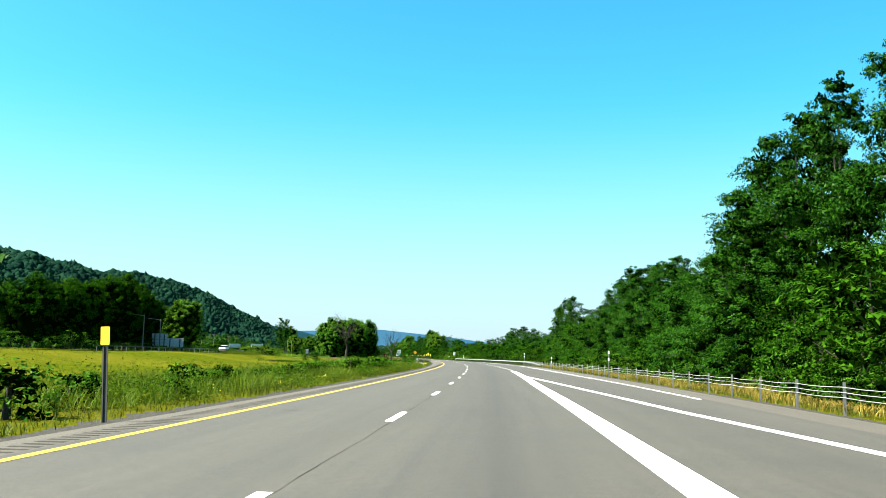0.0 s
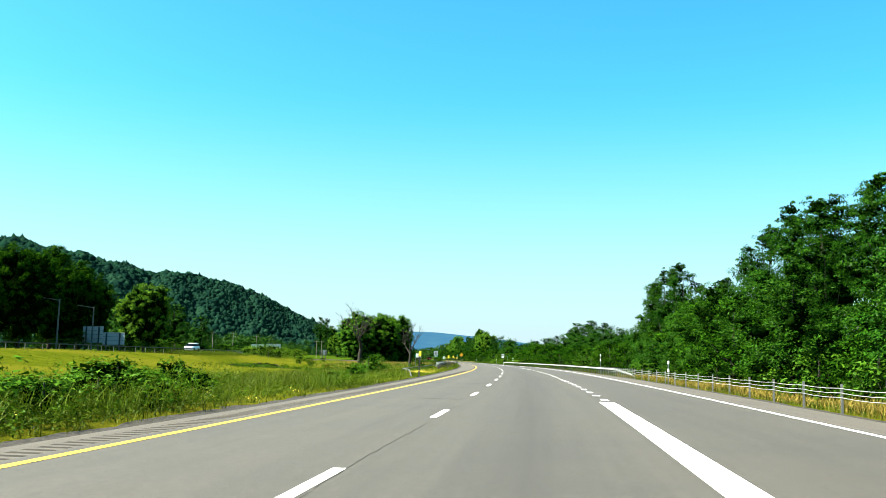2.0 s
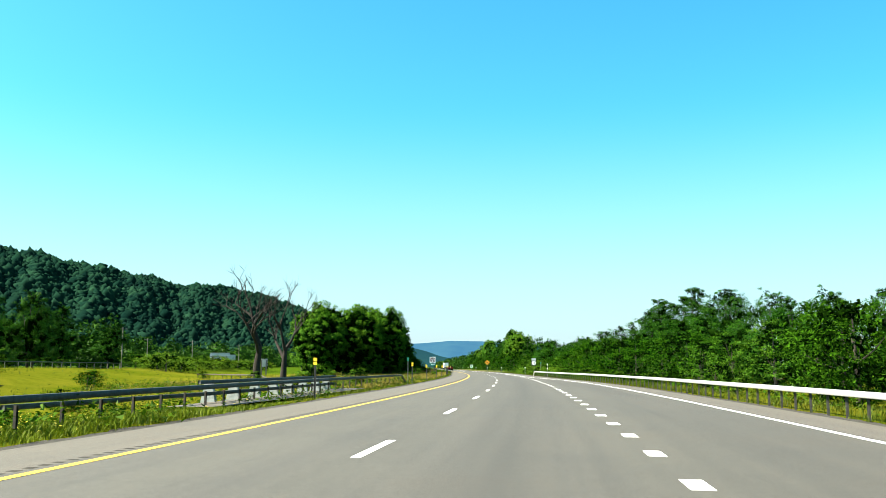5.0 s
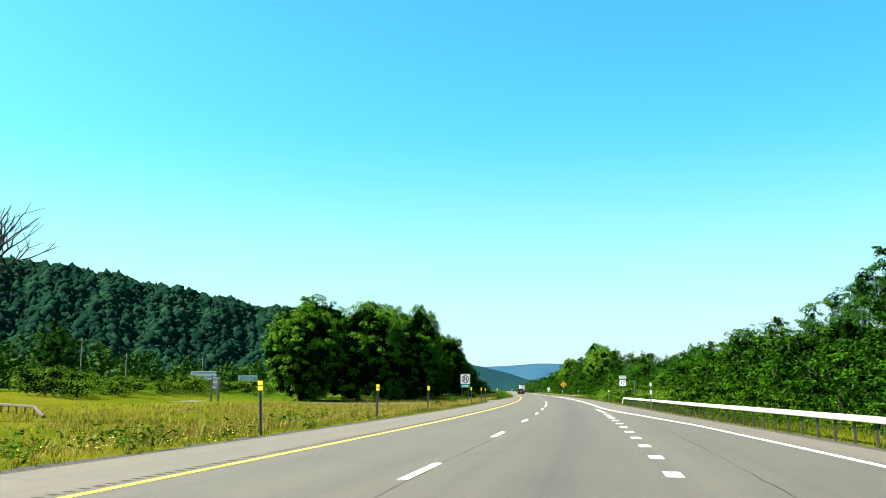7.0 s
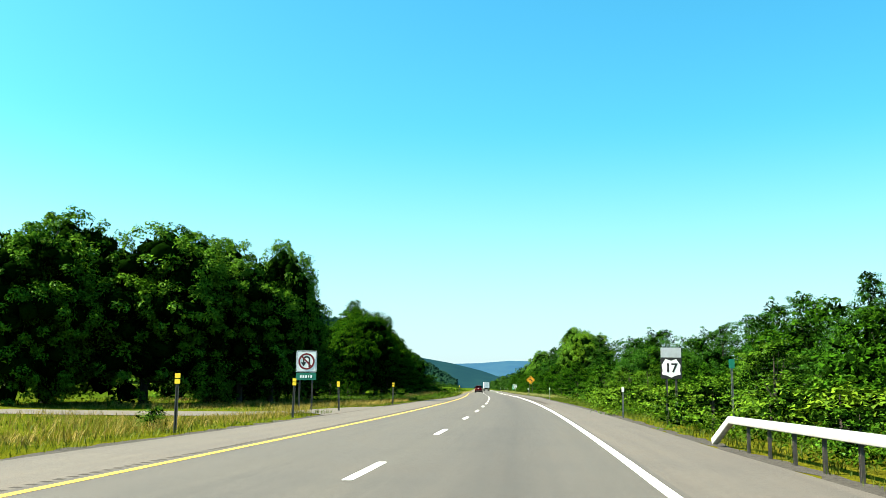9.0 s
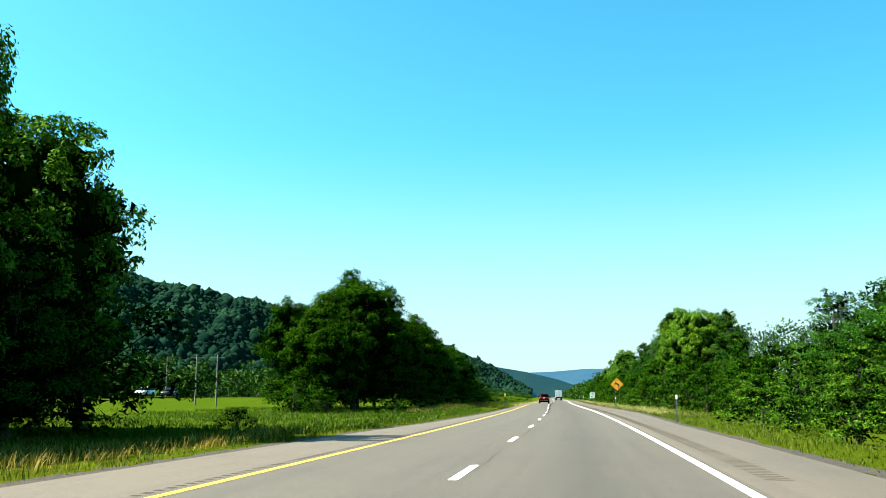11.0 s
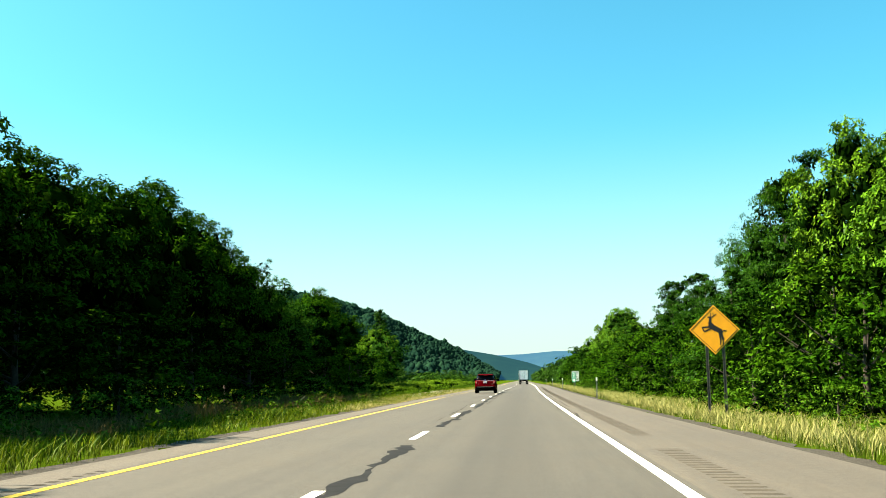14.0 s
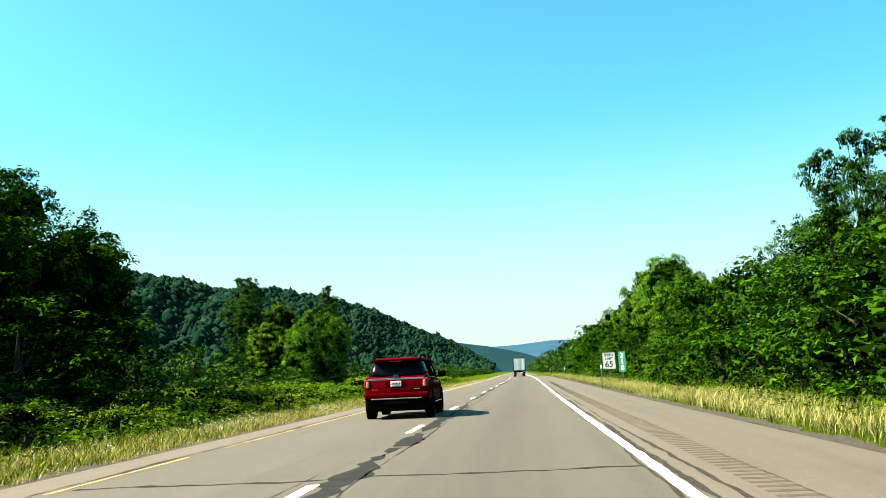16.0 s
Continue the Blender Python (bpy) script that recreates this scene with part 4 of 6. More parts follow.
def u_post(bm, x, z0, z1, w=0.06):
    """A flanged channel post."""
    box(bm, (w, 0.004, z1 - z0), (x, 0.03, (z0 + z1) / 2))
    for k in (-1, 1):
        box(bm, (0.004, 0.035, z1 - z0), (x + k * w * 0.33, 0.015, (z0 + z1) / 2))
        box(bm, (w * 0.3, 0.004, z1 - z0), (x + k * w * 0.48, -0.002, (z0 + z1) / 2))
    return bm


def rounded_plate(bm, w, h, x, z, y=-0.02, thick=0.006, r=0.04):
    pts = []
    for cx, cz, a0 in ((w / 2 - r, h / 2 - r, 0), (-w / 2 + r, h / 2 - r, 90), (-w / 2 + r, -h / 2 + r, 180), (w / 2 - r, -h / 2 + r, 270)):
        pts += [(x + cx + r * math.cos(radians(a0 + k * 30)), z + cz + r * math.sin(radians(a0 + k * 30))) for k in range(4)]
    return prism(bm, pts, thick, Matrix.Translation((0, y, 0)))


def lettering(text, size, x, z, y, mat, parent, bold=0.0):
    """Raised flat letters facing the traffic, middle at x, z."""
    cu = bpy.data.curves.new("lettering", "FONT")
    cu.body, cu.size, cu.align_x, cu.align_y, cu.extrude, cu.offset = text, size, "CENTER", "CENTER", 0.002, bold
    tmp = bpy.data.objects.new("lettering", cu)
    me = bpy.data.meshes.new_from_object(tmp)
    bpy.data.objects.remove(tmp)
    me.materials.clear()
    me.materials.append(mat)
    return piece("lettering", me, parent, pose(x, y, z, 90))


def marker_post(pair=False):
    root = new("marker_post")
    part("post", u_post(bmesh.new(), 0, -0.3, 1.33, 0.075), M_POST, root)
    if pair:
        for z in (1.42, 1.58):
            part("plate", rounded_plate(bmesh.new(), 0.15, 0.135, 0, z, r=0.015), M_SIGN_YELLOW, root, "bright yellow reflective plate")
    else:
        part("plate", rounded_plate(bmesh.new(), 0.16, 0.32, 0, 1.5, r=0.015), M_SIGN_YELLOW, root, "bright yellow reflective plate")
    return tagged(root, "grey steel marker post with a yellow reflector plate", "marker post", "marker posts along the median")


kinds = (marker_post(), marker_post(True))
for i, (s, d, k) in enumerate(((-1.8, -4.72, 1.0), (101.2, -5.1, 1.02), (137.8, -5.75, 0.96), (171, -6.6, 1.0), (206, -6.6, 1.0), (219.3, -6.5, 0.92), (234.5, -6.6, 0.92), (249.6, -6.7, 0.93), (279.8, -6.9, 0.95), (292.6, -6.9, 0.95), (303, -7.0, 0.92), (320.4, -6.4, 0.95), (418, -4.8, 1.0))):
    src = kinds[3 <= i < 12]
    ob = src if i in (0, 3) else copy_thing(src, Matrix())
    stand(ob, s, d)
    ob.matrix_basis = ob.matrix_basis @ Matrix.Rotation(radians((-2.5, 1.5, 2.5, 0, 1)[i % 5]), 4, "Y")
    ob.scale = (1, 1, k)


def delineator(height=1.35, second=False):
    root = new("delineator_post")
    part("post", u_post(bmesh.new(), 0, -0.3, height - 0.02, 0.06), M_STEEL, root)
    part("plate", rounded_plate(bmesh.new(), 0.11, 0.22, 0, height - 0.12, r=0.012), M_SIGN_WHITE, root, "white reflector plate")
    if second:
        part("plate", rounded_plate(bmesh.new(), 0.11, 0.22, 0, height - 0.62, r=0.012), M_SIGN_WHITE, root, "white reflector plate")
    return tagged(root, "slim steel delineator post with white reflector plates" if second else "slim steel delineator post with a white reflector", "delineator", "delineators along the shoulder")


stand(delineator(1.95, True), 49, 10.4)
stand(delineator(1.5, True), 100.5, 10.75)
stand(delineator(2.15, True), 142.5, 10.6)
stand(delineator(1.9, True), 254, 6.9)
one = stand(delineator(1.4), 298.2, 6.9)
for s, d in ((362.5, 6.95), (413.5, 7.05), (467, 7.2), (522, 7.1), (575, 7.1), (630, 7.1)):
    stand(copy_thing(one, Matrix()), s, d)


def reference_post(s, d, height):
    root = new("reference_post")
    part("post", u_post(bmesh.new(), 0, -0.3, height, 0.045), M_STEEL, root)
    part("plate", rounded_plate(bmesh.new(), 0.16, 0.26, 0, height - 0.13, r=0.012), M_SIGN_GREEN, root, "small green plate")
    stand(root, s, d)
    return tagged(root, "steel post with a small green reference plate", "marker post")


reference_post(147, -10.0, 1.9)
reference_post(202.5, -6.55, 2.0)
reference_post(283, 8.3, 2.2)


def no_u_turn(s, d):
    root = new("road_sign")
    for x in (-0.36, 0.36):
        part("post", u_post(bmesh.new(), x, -0.4, 2.75, 0.08), M_POST, root)
    panel = part("panel", rounded_plate(bmesh.new(), 1.18, 1.22, 0, 2.78, r=0.06), M_SIGN_WHITE, root, "white square panel")
    border = bmesh.new()
    for w, h, x, z in ((1.1, 0.02, 0, 3.35), (1.1, 0.02, 0, 2.21), (0.02, 1.1, -0.55, 2.78), (0.02, 1.1, 0.55, 2.78)):
        box(border, (w, 0.003, h), (x, -0.0225, z))
    part("border", border, M_SIGN_BLACK, panel)
    arrow = bmesh.new()
    ring = [(0.21 * math.cos(a), 0.1 + 0.21 * math.sin(a)) for a in np.linspace(0, math.pi, 12)]
    inner = [(0.12 * math.cos(a), 0.1 + 0.12 * math.sin(a)) for a in np.linspace(math.pi, 0, 12)]
    prism(arrow, [(x, z) for x, z in ring + inner], 0.003, Matrix.Translation((0.0, -0.0235, 2.78)))
    box(arrow, (0.09, 0.003, 0.42), (0.165, -0.022, 2.67))
    box(arrow, (0.09, 0.003, 0.16), (-0.165, -0.022, 2.80))
    prism(arrow, [(-0.33, 0), (0.0, 0), (-0.165, -0.24)], 0.003, Matrix.Translation((0, -0.0235, 2.73)))
    part("arrow", arrow, M_SIGN_BLACK, panel, "black turning arrow")
    circle = bmesh.new()
    outer = [(0.47 * math.cos(a), 0.47 * math.sin(a)) for a in np.linspace(0, 2 * math.pi, 32)]
    hole = [(0.37 * math.cos(a), 0.37 * math.sin(a)) for a in np.linspace(2 * math.pi, 0, 32)]
    prism(circle, outer + hole, 0.003, Matrix.Translation((0, -0.028, 2.78)))
    box(circle, (0.84, 0.003, 0.085), (0, -0.0265, 2.78), Matrix.Rotation(radians(45), 4, "Y"))
    part("prohibition_ring", circle, M_SIGN_RED, panel, "dark red ring and bar")
    plate = part("plate", rounded_plate(bmesh.new(), 1.16, 0.4, 0, 1.93, r=0.04), M_SIGN_GREEN, root, "green lower plate")
    bars = bmesh.new()
    for k, w in enumerate((0.1, 0.1, 0.1, 0.06, 0.1)):
        box(bars, (w, 0.003, 0.16), (-0.3 + k * 0.15, -0.0225, 1.93))
    part("bars", bars, M_SIGN_WHITE, plate)
    stand(root, s, d, 0.0, 3)
    return tagged(root, "white no U-turn sign above a green plate on two posts", "road sign")


no_u_turn(307.6, -9.8)


def route_sign(s, d):
    root = new("route_sign")
    for x in (-0.17, 0.17):
        part("post", u_post(bmesh.new(), x, -0.4, 2.3, 0.06), M_POST, root)
    part("blank_plate", rounded_plate(bmesh.new(), 0.74, 0.36, 0, 2.66, r=0.02), M_SIGN_BACK, root, "bare grey metal plate")
    back = part("panel", rounded_plate(bmesh.new(), 0.76, 0.76, 0, 2.08, r=0.03), M_SIGN_BLACK, root, "black square panel")
    shield = bmesh.new()
    prism(shield, [(-0.2, 0.34), (0, 0.28), (0.2, 0.34), (0.34, 0.12), (0.31, -0.1), (0.34, -0.22), (0.14, -0.27), (0, -0.34), (-0.14, -0.27), (-0.34, -0.22), (-0.31, -0.1), (-0.34, 0.12)], 0.003, Matrix.Translation((0, -0.0235, 2.08)))
    part("shield", shield, M_SIGN_WHITE, back, "white shield")
    lettering("17", 0.46, 0, 2.08, -0.025, M_SIGN_BLACK, back, 0.012)
    stand(root, s, d, 0.0, -3)
    return tagged(root, "route sign with a white 17 shield on two posts", "road sign")


route_sign(290.5, 7.8)


def deer_sign(s, d):
    root = new("warning_sign")
    for x in (-0.28, 0.28):
        part("post", u_post(bmesh.new(), x, -0.4, 3.0, 0.08), M_POST, root)
    zc, r = 2.98, 0.86
    panel = part("panel", prism(bmesh.new(), [(0, -r), (r, 0), (0, r), (-r, 0)], 0.006, Matrix.Translation((0, -0.02, zc))), M_SIGN_ORANGE, root, "amber diamond panel")
    line = bmesh.new()
    for a in (45, 135):
        t = Matrix.Rotation(radians(a), 4, "Y")
        for k in (-1, 1):
            box(line, (1.12, 0.003, 0.018), Vector((0, -0.0225, zc)) + t @ Vector((0, 0, k * 0.555)), t)
    part("border", line, M_SIGN_BLACK, panel)
    deer = bmesh.new()
    at = Matrix.Translation((0, -0.0235, zc)) @ Matrix.Rotation(radians(28), 4, "Y")
    prism(deer, [(-0.26, 0.10), (-0.2, 0.18), (-0.05, 0.14), (0.2, 0.13), (0.3, 0.05), (0.28, -0.06), (0.18, -0.03), (-0.02, -0.04), (-0.16, -0.03), (-0.24, 0.02)], 0.003, at)
    prism(deer, [(-0.27, 0.08), (-0.19, 0.15), (-0.26, 0.30), (-0.29, 0.36), (-0.40, 0.31), (-0.39, 0.27), (-0.32, 0.27)], 0.003, at)
    for a, b, c in (((-0.27, 0.34), (-0.19, 0.50), 0.013), ((-0.23, 0.42), (-0.30, 0.50), 0.010), ((-0.31, 0.34), (-0.37, 0.47), 0.010),
                    ((-0.2, 0.0), (-0.40, -0.12), 0.026), ((-0.40, -0.12), (-0.28, -0.22), 0.018), ((-0.12, -0.02), (-0.26, -0.2), 0.024),
                    ((0.24, 0.0), (0.40, -0.16), 0.034), ((0.40, -0.16), (0.50, -0.36), 0.018), ((0.18, 0.0), (0.34, -0.22), 0.030), ((0.34, -0.22), (0.40, -0.38), 0.016), ((0.28, 0.1), (0.36, 0.15), 0.02)):
        v = Vector((b[0] - a[0], 0, b[1] - a[1]))
        box(deer, (v.length + c, 0.003, c * 2), at @ Vector(((a[0] + b[0]) / 2, 0.0015, (a[1] + b[1]) / 2)), at.to_3x3().to_4x4() @ Matrix.Rotation(-math.atan2(v.z, v.x), 4, "Y"))
    part("leaping_deer", deer, M_SIGN_BLACK, panel, "black leaping deer silhouette")
    stand(root, s, d, 0.0, -2)
    return tagged(root, "amber diamond deer-crossing sign on two steel posts", "road sign")


deer_sign(439.5, 9.1)


def speed_sign(s, d):
    root = new("speed_sign")
    part("post", u_post(bmesh.new(), 0, -0.4, 2.35, 0.08), M_POST, root)
    panel = part("panel", rounded_plate(bmesh.new(), 1.08, 1.42, 0, 1.85, r=0.06), M_SIGN_WHITE, root, "white panel")
    edge = bmesh.new()
    for w, h, x, z in ((1.0, 0.02, 0, 2.5), (1.0, 0.02, 0, 1.2), (0.02, 1.32, -0.49, 1.85), (0.02, 1.32, 0.49, 1.85)):
        box(edge, (w, 0.003, h), (x, -0.0225, z))
    part("border", edge, M_SIGN_BLACK, panel)
    lettering("SPEED", 0.29, 0, 2.33, -0.0225, M_SIGN_BLACK, panel, 0.008)
    lettering("LIMIT", 0.29, 0, 2.02, -0.0225, M_SIGN_BLACK, panel, 0.008)
    lettering("65", 0.74, 0, 1.53, -0.0225, M_SIGN_BLACK, panel, 0.014)
    stand(root, s, d, 0.0, -3)
    return tagged(root, "white speed limit 65 sign on a steel post", "road sign")


speed_sign(549.5, 10.0)


def mile_sign(s, d):
    root = new("mile_sign")
    part("post", u_post(bmesh.new(), 0, -0.4, 1.7, 0.07), M_POST, root)
    panel = part("panel", rounded_plate(bmesh.new(), 0.44, 1.25, 0, 1.55, r=0.03), M_SIGN_GREEN, root, "green upright panel")
    for k, c in enumerate("218"):
        lettering(c, 0.42, 0, 1.93 - 0.38 * k, -0.0225, M_SIGN_WHITE, panel, 0.006)
    stand(root, s, d, 0.0, -18)
    return tagged(root, "narrow green mile sign reading 218 on a post", "road sign")


mile_sign(525.5, 8.7)


def sign_back(s, d, panels, legs, lift, label, turn=180):
    """A large guide sign of the other carriageway, seen from behind: panels of width, height, x, z."""
    root = new("guide_sign")
    for x, z in legs:
        bm = box(bmesh.new(), (0.2, 0.02, z + 0.5), (x, 0.1, z / 2 - 0.25))
        box(bm, (0.2, 0.02, z + 0.5), (x, 0.28, z / 2 - 0.25))
        box(bm, (0.02, 0.18, z + 0.5), (x, 0.19, z / 2 - 0.25))
        part("post", bm, M_POST, root)
    for w, h, x, z in panels:
        p = part("panel", box(bmesh.new(), (w, 0.02, h), (x, 0, z)), M_SIGN_BACK, root, "bare aluminium panel back")
        ribs = bmesh.new()
        for k in range(int(h / 0.6) + 1):
            box(ribs, (w, 0.06, 0.05), (x, 0.04, z - h / 2 + 0.1 + k * (h - 0.2) / max(1, int(h / 0.6))))
        part("stiffener", ribs, M_STEEL, p)
    stand(root, s, d, lift, turn)
    return tagged(root, label, "road sign")


sign_back(190, -64.5, ((3.4, 2.7, 1.75, 2.7), (3.6, 2.0, -1.75, 2.1)), ((2.8, 4.0), (0.7, 4.0), (-0.6, 3.0), (-2.8, 3.0)), 0, "large grey guide sign seen from behind, two panels")
sign_back(367, -64, ((5.0, 1.7, 0, 2.9),), ((-1.8, 3.0), (1.8, 3.0)), 0, "grey guide sign seen from behind on posts")
sign_back(309, -42, ((1.2, 1.5, 0, 2.3),), ((-0.45, 2.9), (0.45, 2.9)), 0, "small grey sign seen from behind on posts")
sign_back(455, -80, ((5.6, 1.9, 0, 3.4),), ((-2, 3.4), (2, 3.4)), 0, "grey guide sign seen from behind on posts")


def utility_pole(s, d, height, arm=False):
    root = new("utility_pole")
    part("pole", rod(bmesh.new(), (0, 0, -0.5), (0, 0, height), 0.15, 0.10, 10), M_POLE, root)
    if arm:
        part("lamp_arm", rod(bmesh.new(), (0, 0, height - 0.2), (-2.2, 0, height + 0.1), 0.05, 0.04), M_STEEL, root)
        part("lamp_head", box(bmesh.new(), (0.7, 0.25, 0.14), (-2.4, 0, height + 0.1), None, 0.03), M_STEEL, root)
    else:
        part("crossarm", box(bmesh.new(), (2.2, 0.1, 0.12), (0, 0.1, height - 0.5)), M_POLE, root)
    stand(root, s, d)
    return tagged(root, "weathered wooden utility pole beside the far carriageway", "utility pole", "utility poles")


for s, h, arm in ((176, 7.6, True), (189, 7.2, True), (368, 10.2, False), (390, 8.0, False), (442, 9.0, False), (520, 9.5, False)):
    utility_pole(s, -66 if arm else -89, h, arm)
utility_pole(452, -54, 7.8)
utility_pole(455.5, -52, 8.2)


# ---- guide rails ----
def rail_line(ss, d_of, z_of):
    return [Vector((*map(float, on_line(s, d_of(s))), float(z_of(s)))) for s in ss]


def beam(points, half_w, half_h, mat, name, parent, label=""):
    """A square box beam along points."""
    verts, faces = [], []
    for i, p in enumerate(points):
        t = (points[min(i + 1, len(points) - 1)] - points[max(i - 1, 0)]).normalized()
        side = Vector((t.y, -t.x, 0)).normalized()
        up = side.cross(t)
        if up.z < 0:
            up = -up
        for a, b in ((-1, -0.8), (-0.8, -1), (0.8, -1), (1, -0.8), (1, 0.8), (0.8, 1), (-0.8, 1), (-1, 0.8)):
            verts.append(tuple(p + side * half_w * a + up * half_h * b))
        if i:
            o = (i - 1) * 8
            faces += [(o + k, o + (k + 1) % 8, o + 8 + (k + 1) % 8, o + 8 + k) for k in range(8)]
    faces += [(0, 1, 2, 3), (4, 5, 6, 7), (0, 3, 4, 7)]
    o = len(verts) - 8
    faces += [(o + 3, o + 2, o + 1, o), (o + 7, o + 6, o + 5, o + 4), (o + 7, o + 4, o + 3, o)]
    return piece(name, mesh_of(name, verts, faces, mat), parent, None, label)


def i_post_mesh(height, mat):
    bm = bmesh.new()
    box(bm, (0.055, 0.006, height + 0.3), (0, -0.036, height / 2 - 0.15))
    box(bm, (0.055, 0.006, height + 0.3), (0, 0.036, height / 2 - 0.15))
    box(bm, (0.005, 0.068, height + 0.3), (0, 0, height / 2 - 0.15))
    me = bpy.data.meshes.new("post")
    bm.to_mesh(me)
    bm.free()
    me.materials.append(mat)
    return me


def posts_along(ss, d_of, me, parent):
    for s in ss:
        d = float(d_of(s))
        piece("post", me, parent, Matrix.Translation(place(s, d)) @ Matrix.Rotation(radians(heading(s)), 4, "Z"))


cable_rail = new("cable_guide_rail")
tagged(cable_rail, "three-strand steel cable guide rail on slim posts", "guide rail")
cable_d = lambda s: float(np.interp(s, [-60, 0, 60, 110, 140, 150], [10.9, 10.85, 10.8, 10.75, 10.78, 10.72]))
post_me = i_post_mesh(0.84, M_STEEL)
cable_posts = list(np.arange(-30.0, 116, 3.66)) + list(np.arange(117, 146.5, 1.5))
posts_along(cable_posts, cable_d, post_me, cable_rail)
for z in (0.46, 0.59, 0.72):
    pts = []
    for a, b in zip(cable_posts[:-1], cable_posts[1:]):
        for k in range(3):
            s = a + (b - a) * k / 3
            pts.append(Vector((*map(float, on_line(s, cable_d(s) - 0.05)), float(ground_z(s, cable_d(s))) + z - 0.03 * math.sin(math.pi * k / 3))))
    v, f = tube(pts, [0.010] * len(pts), 5)
    piece("cable", mesh_of("cable", v, f, M_RAIL, True), cable_rail)

box_rail = new("box_beam_guide_rail")
tagged(box_rail, "pale galvanized box beam guide rail on short posts", "guide rail")
box_d = lambda s: float(np.interp(s, [118, 128, 140, 190, 217, 242, 270, 278], [11.6, 11.0, 10.55, 9.9, 8.95, 7.65, 6.95, 6.75]))
box_z = lambda s: float(np.interp(s, [121, 124, 132, 276.4, 278], [-0.1, 0.3, 0.62, 0.62, 0.08]))
beam(rail_line(list(np.arange(121, 276.5, 1.5)) + [276.4, 278], box_d, box_z), 0.075, 0.078, M_RAIL, "beam", box_rail, "pale square steel beam")
posts_along(np.arange(131.5, 276.5, 1.5), lambda s: box_d(s) + 0.12, i_post_mesh(0.56, M_POST), box_rail)

M_OLD_STEEL = plain("dull_rail_steel", (0.042, 0.047, 0.042), 0.65, 0.1, 0.25, 4, 0, 0.25)
median_rail = new("median_guide_rail")
tagged(median_rail, "weathered steel guide rail at the stream bridge", "guide rail")
med_d = lambda s: float(np.interp(s, [138.5, 153, 166, 180, 198, 203.6, 205.4], [-6.75, -7.3, -7.7, -7.75, -7.5, -7.2, -7.0]))
med_z = lambda s: float(np.interp(s, [139, 141, 203.6, 205.4], [0.5, 0.62, 0.62, 0.0]))
beam(rail_line(list(np.arange(138.5, 203, 2.0)) + [203.6, 205.4], med_d, med_z), 0.07, 0.07, M_OLD_STEEL, "beam", median_rail, "grey square steel beam")
posts_along(np.arange(139.2, 203.5, 1.83), lambda s: med_d(s) - 0.12, i_post_mesh(0.56, M_RUSTY), median_rail)

M_FLARED = plain("dull_galvanized_rail", (0.10, 0.105, 0.10), 0.65, 0.1, 0.2, 4, 0, 0.2)
flared_rail = new("flared_guide_rail")
tagged(flared_rail, "thin steel rail flaring away from the shoulder", "guide rail")
fl_d = lambda s: float(np.interp(s, [100.5, 104, 115, 137, 160], [-5.5, -6.1, -7.9, -8.9, -8.6]))
fl_z = lambda s: float(ground_z(s, fl_d(s))) + float(np.interp(s, [100.5, 103, 160], [0.02, 0.44, 0.46]))
beam(rail_line(list(np.arange(100.5, 152, 1.75)), fl_d, fl_z), 0.03, 0.045, M_FLARED, "beam", flared_rail, "thin grey steel beam")
posts_along(np.arange(104, 151, 2.44), lambda s: fl_d(s) - 0.1, i_post_mesh(0.45, M_RUSTY), flared_rail)

field_rail = new("field_guide_rail")
tagged(field_rail, "rusty steel guide rail in the meadow", "guide rail")
fr = [place(255 - 13.5 * k / 8, -39.5 + 12.8 * k / 8, 0.55 if k < 8 else 0.05) for k in range(9)]
beam(fr, 0.07, 0.08, M_RUSTY, "beam", field_rail, "rusty square beam")
short_post = i_post_mesh(0.5, M_RUSTY)
for p in fr[:8]:
    piece("post", short_post, field_rail, Matrix.Translation(p - Vector((0, 0, 0.52))))

far_rail = new("far_guide_rail")
tagged(far_rail, "dull steel guide rail edging the opposite carriageway", "guide rail")
beam([Vector((*map(float, on_line(s, -64.6 + far_shift(s))), 1.72)) for s in np.arange(110, 290, 4.0)], 0.05, 0.06, M_OLD_STEEL, "beam", far_rail, "dull square steel beam")
far_post = i_post_mesh(0.7, M_STEEL)
for s in np.arange(110, 287, 4.0):
    piece("post", far_post, far_rail, Matrix.Translation(place(float(s), -64.75 + float(far_shift(s)))) @ Matrix.Rotation(radians(heading(s)), 4, "Z"))

bridge = new("bridge_railing")
M_BRIDGE_POST = plain("pale_painted_bridge_post", (0.34, 0.36, 0.34), 0.8, 0, 0.2, 5)
tagged(bridge, "steel bridge railing with pale tapered posts", "bridge railing")
br_d = lambda s: float(np.interp(s, [163, 182], [-8.15, -8.2]))
for z in (0.36, 0.74):
    beam(rail_line(np.arange(152 if z < 0.5 else 162, 184.1, 1.9), lambda s: float(np.interp(s, [152, 163, 182], [-8.7, -8.15, -8.2])), lambda s, z=z: z), 0.05, 0.06, M_OLD_STEEL, "rail", bridge)
for s in np.arange(163.5, 183, 2.6):
    d = br_d(s)
    post_b = prism(bmesh.new(), [(-0.30, -0.1), (0.30, -0.1), (0.12, 0.84), (-0.12, 0.84)], 0.22)
    part("post", post_b, M_BRIDGE_POST, bridge).matrix_basis = Matrix.Translation(place(s, d - 0.3)) @ Matrix.Rotation(radians(heading(s)), 4, "Z")
v, q, uv = strip(160, 185, -8.45, -6.9, 0.06, 2)
tagged(new("bridge_kerb", mesh_of("bridge_kerb", v, q, M_SHOULDER, False, uv)), "concrete edge strip of the small bridge", "kerb", kind="structure")


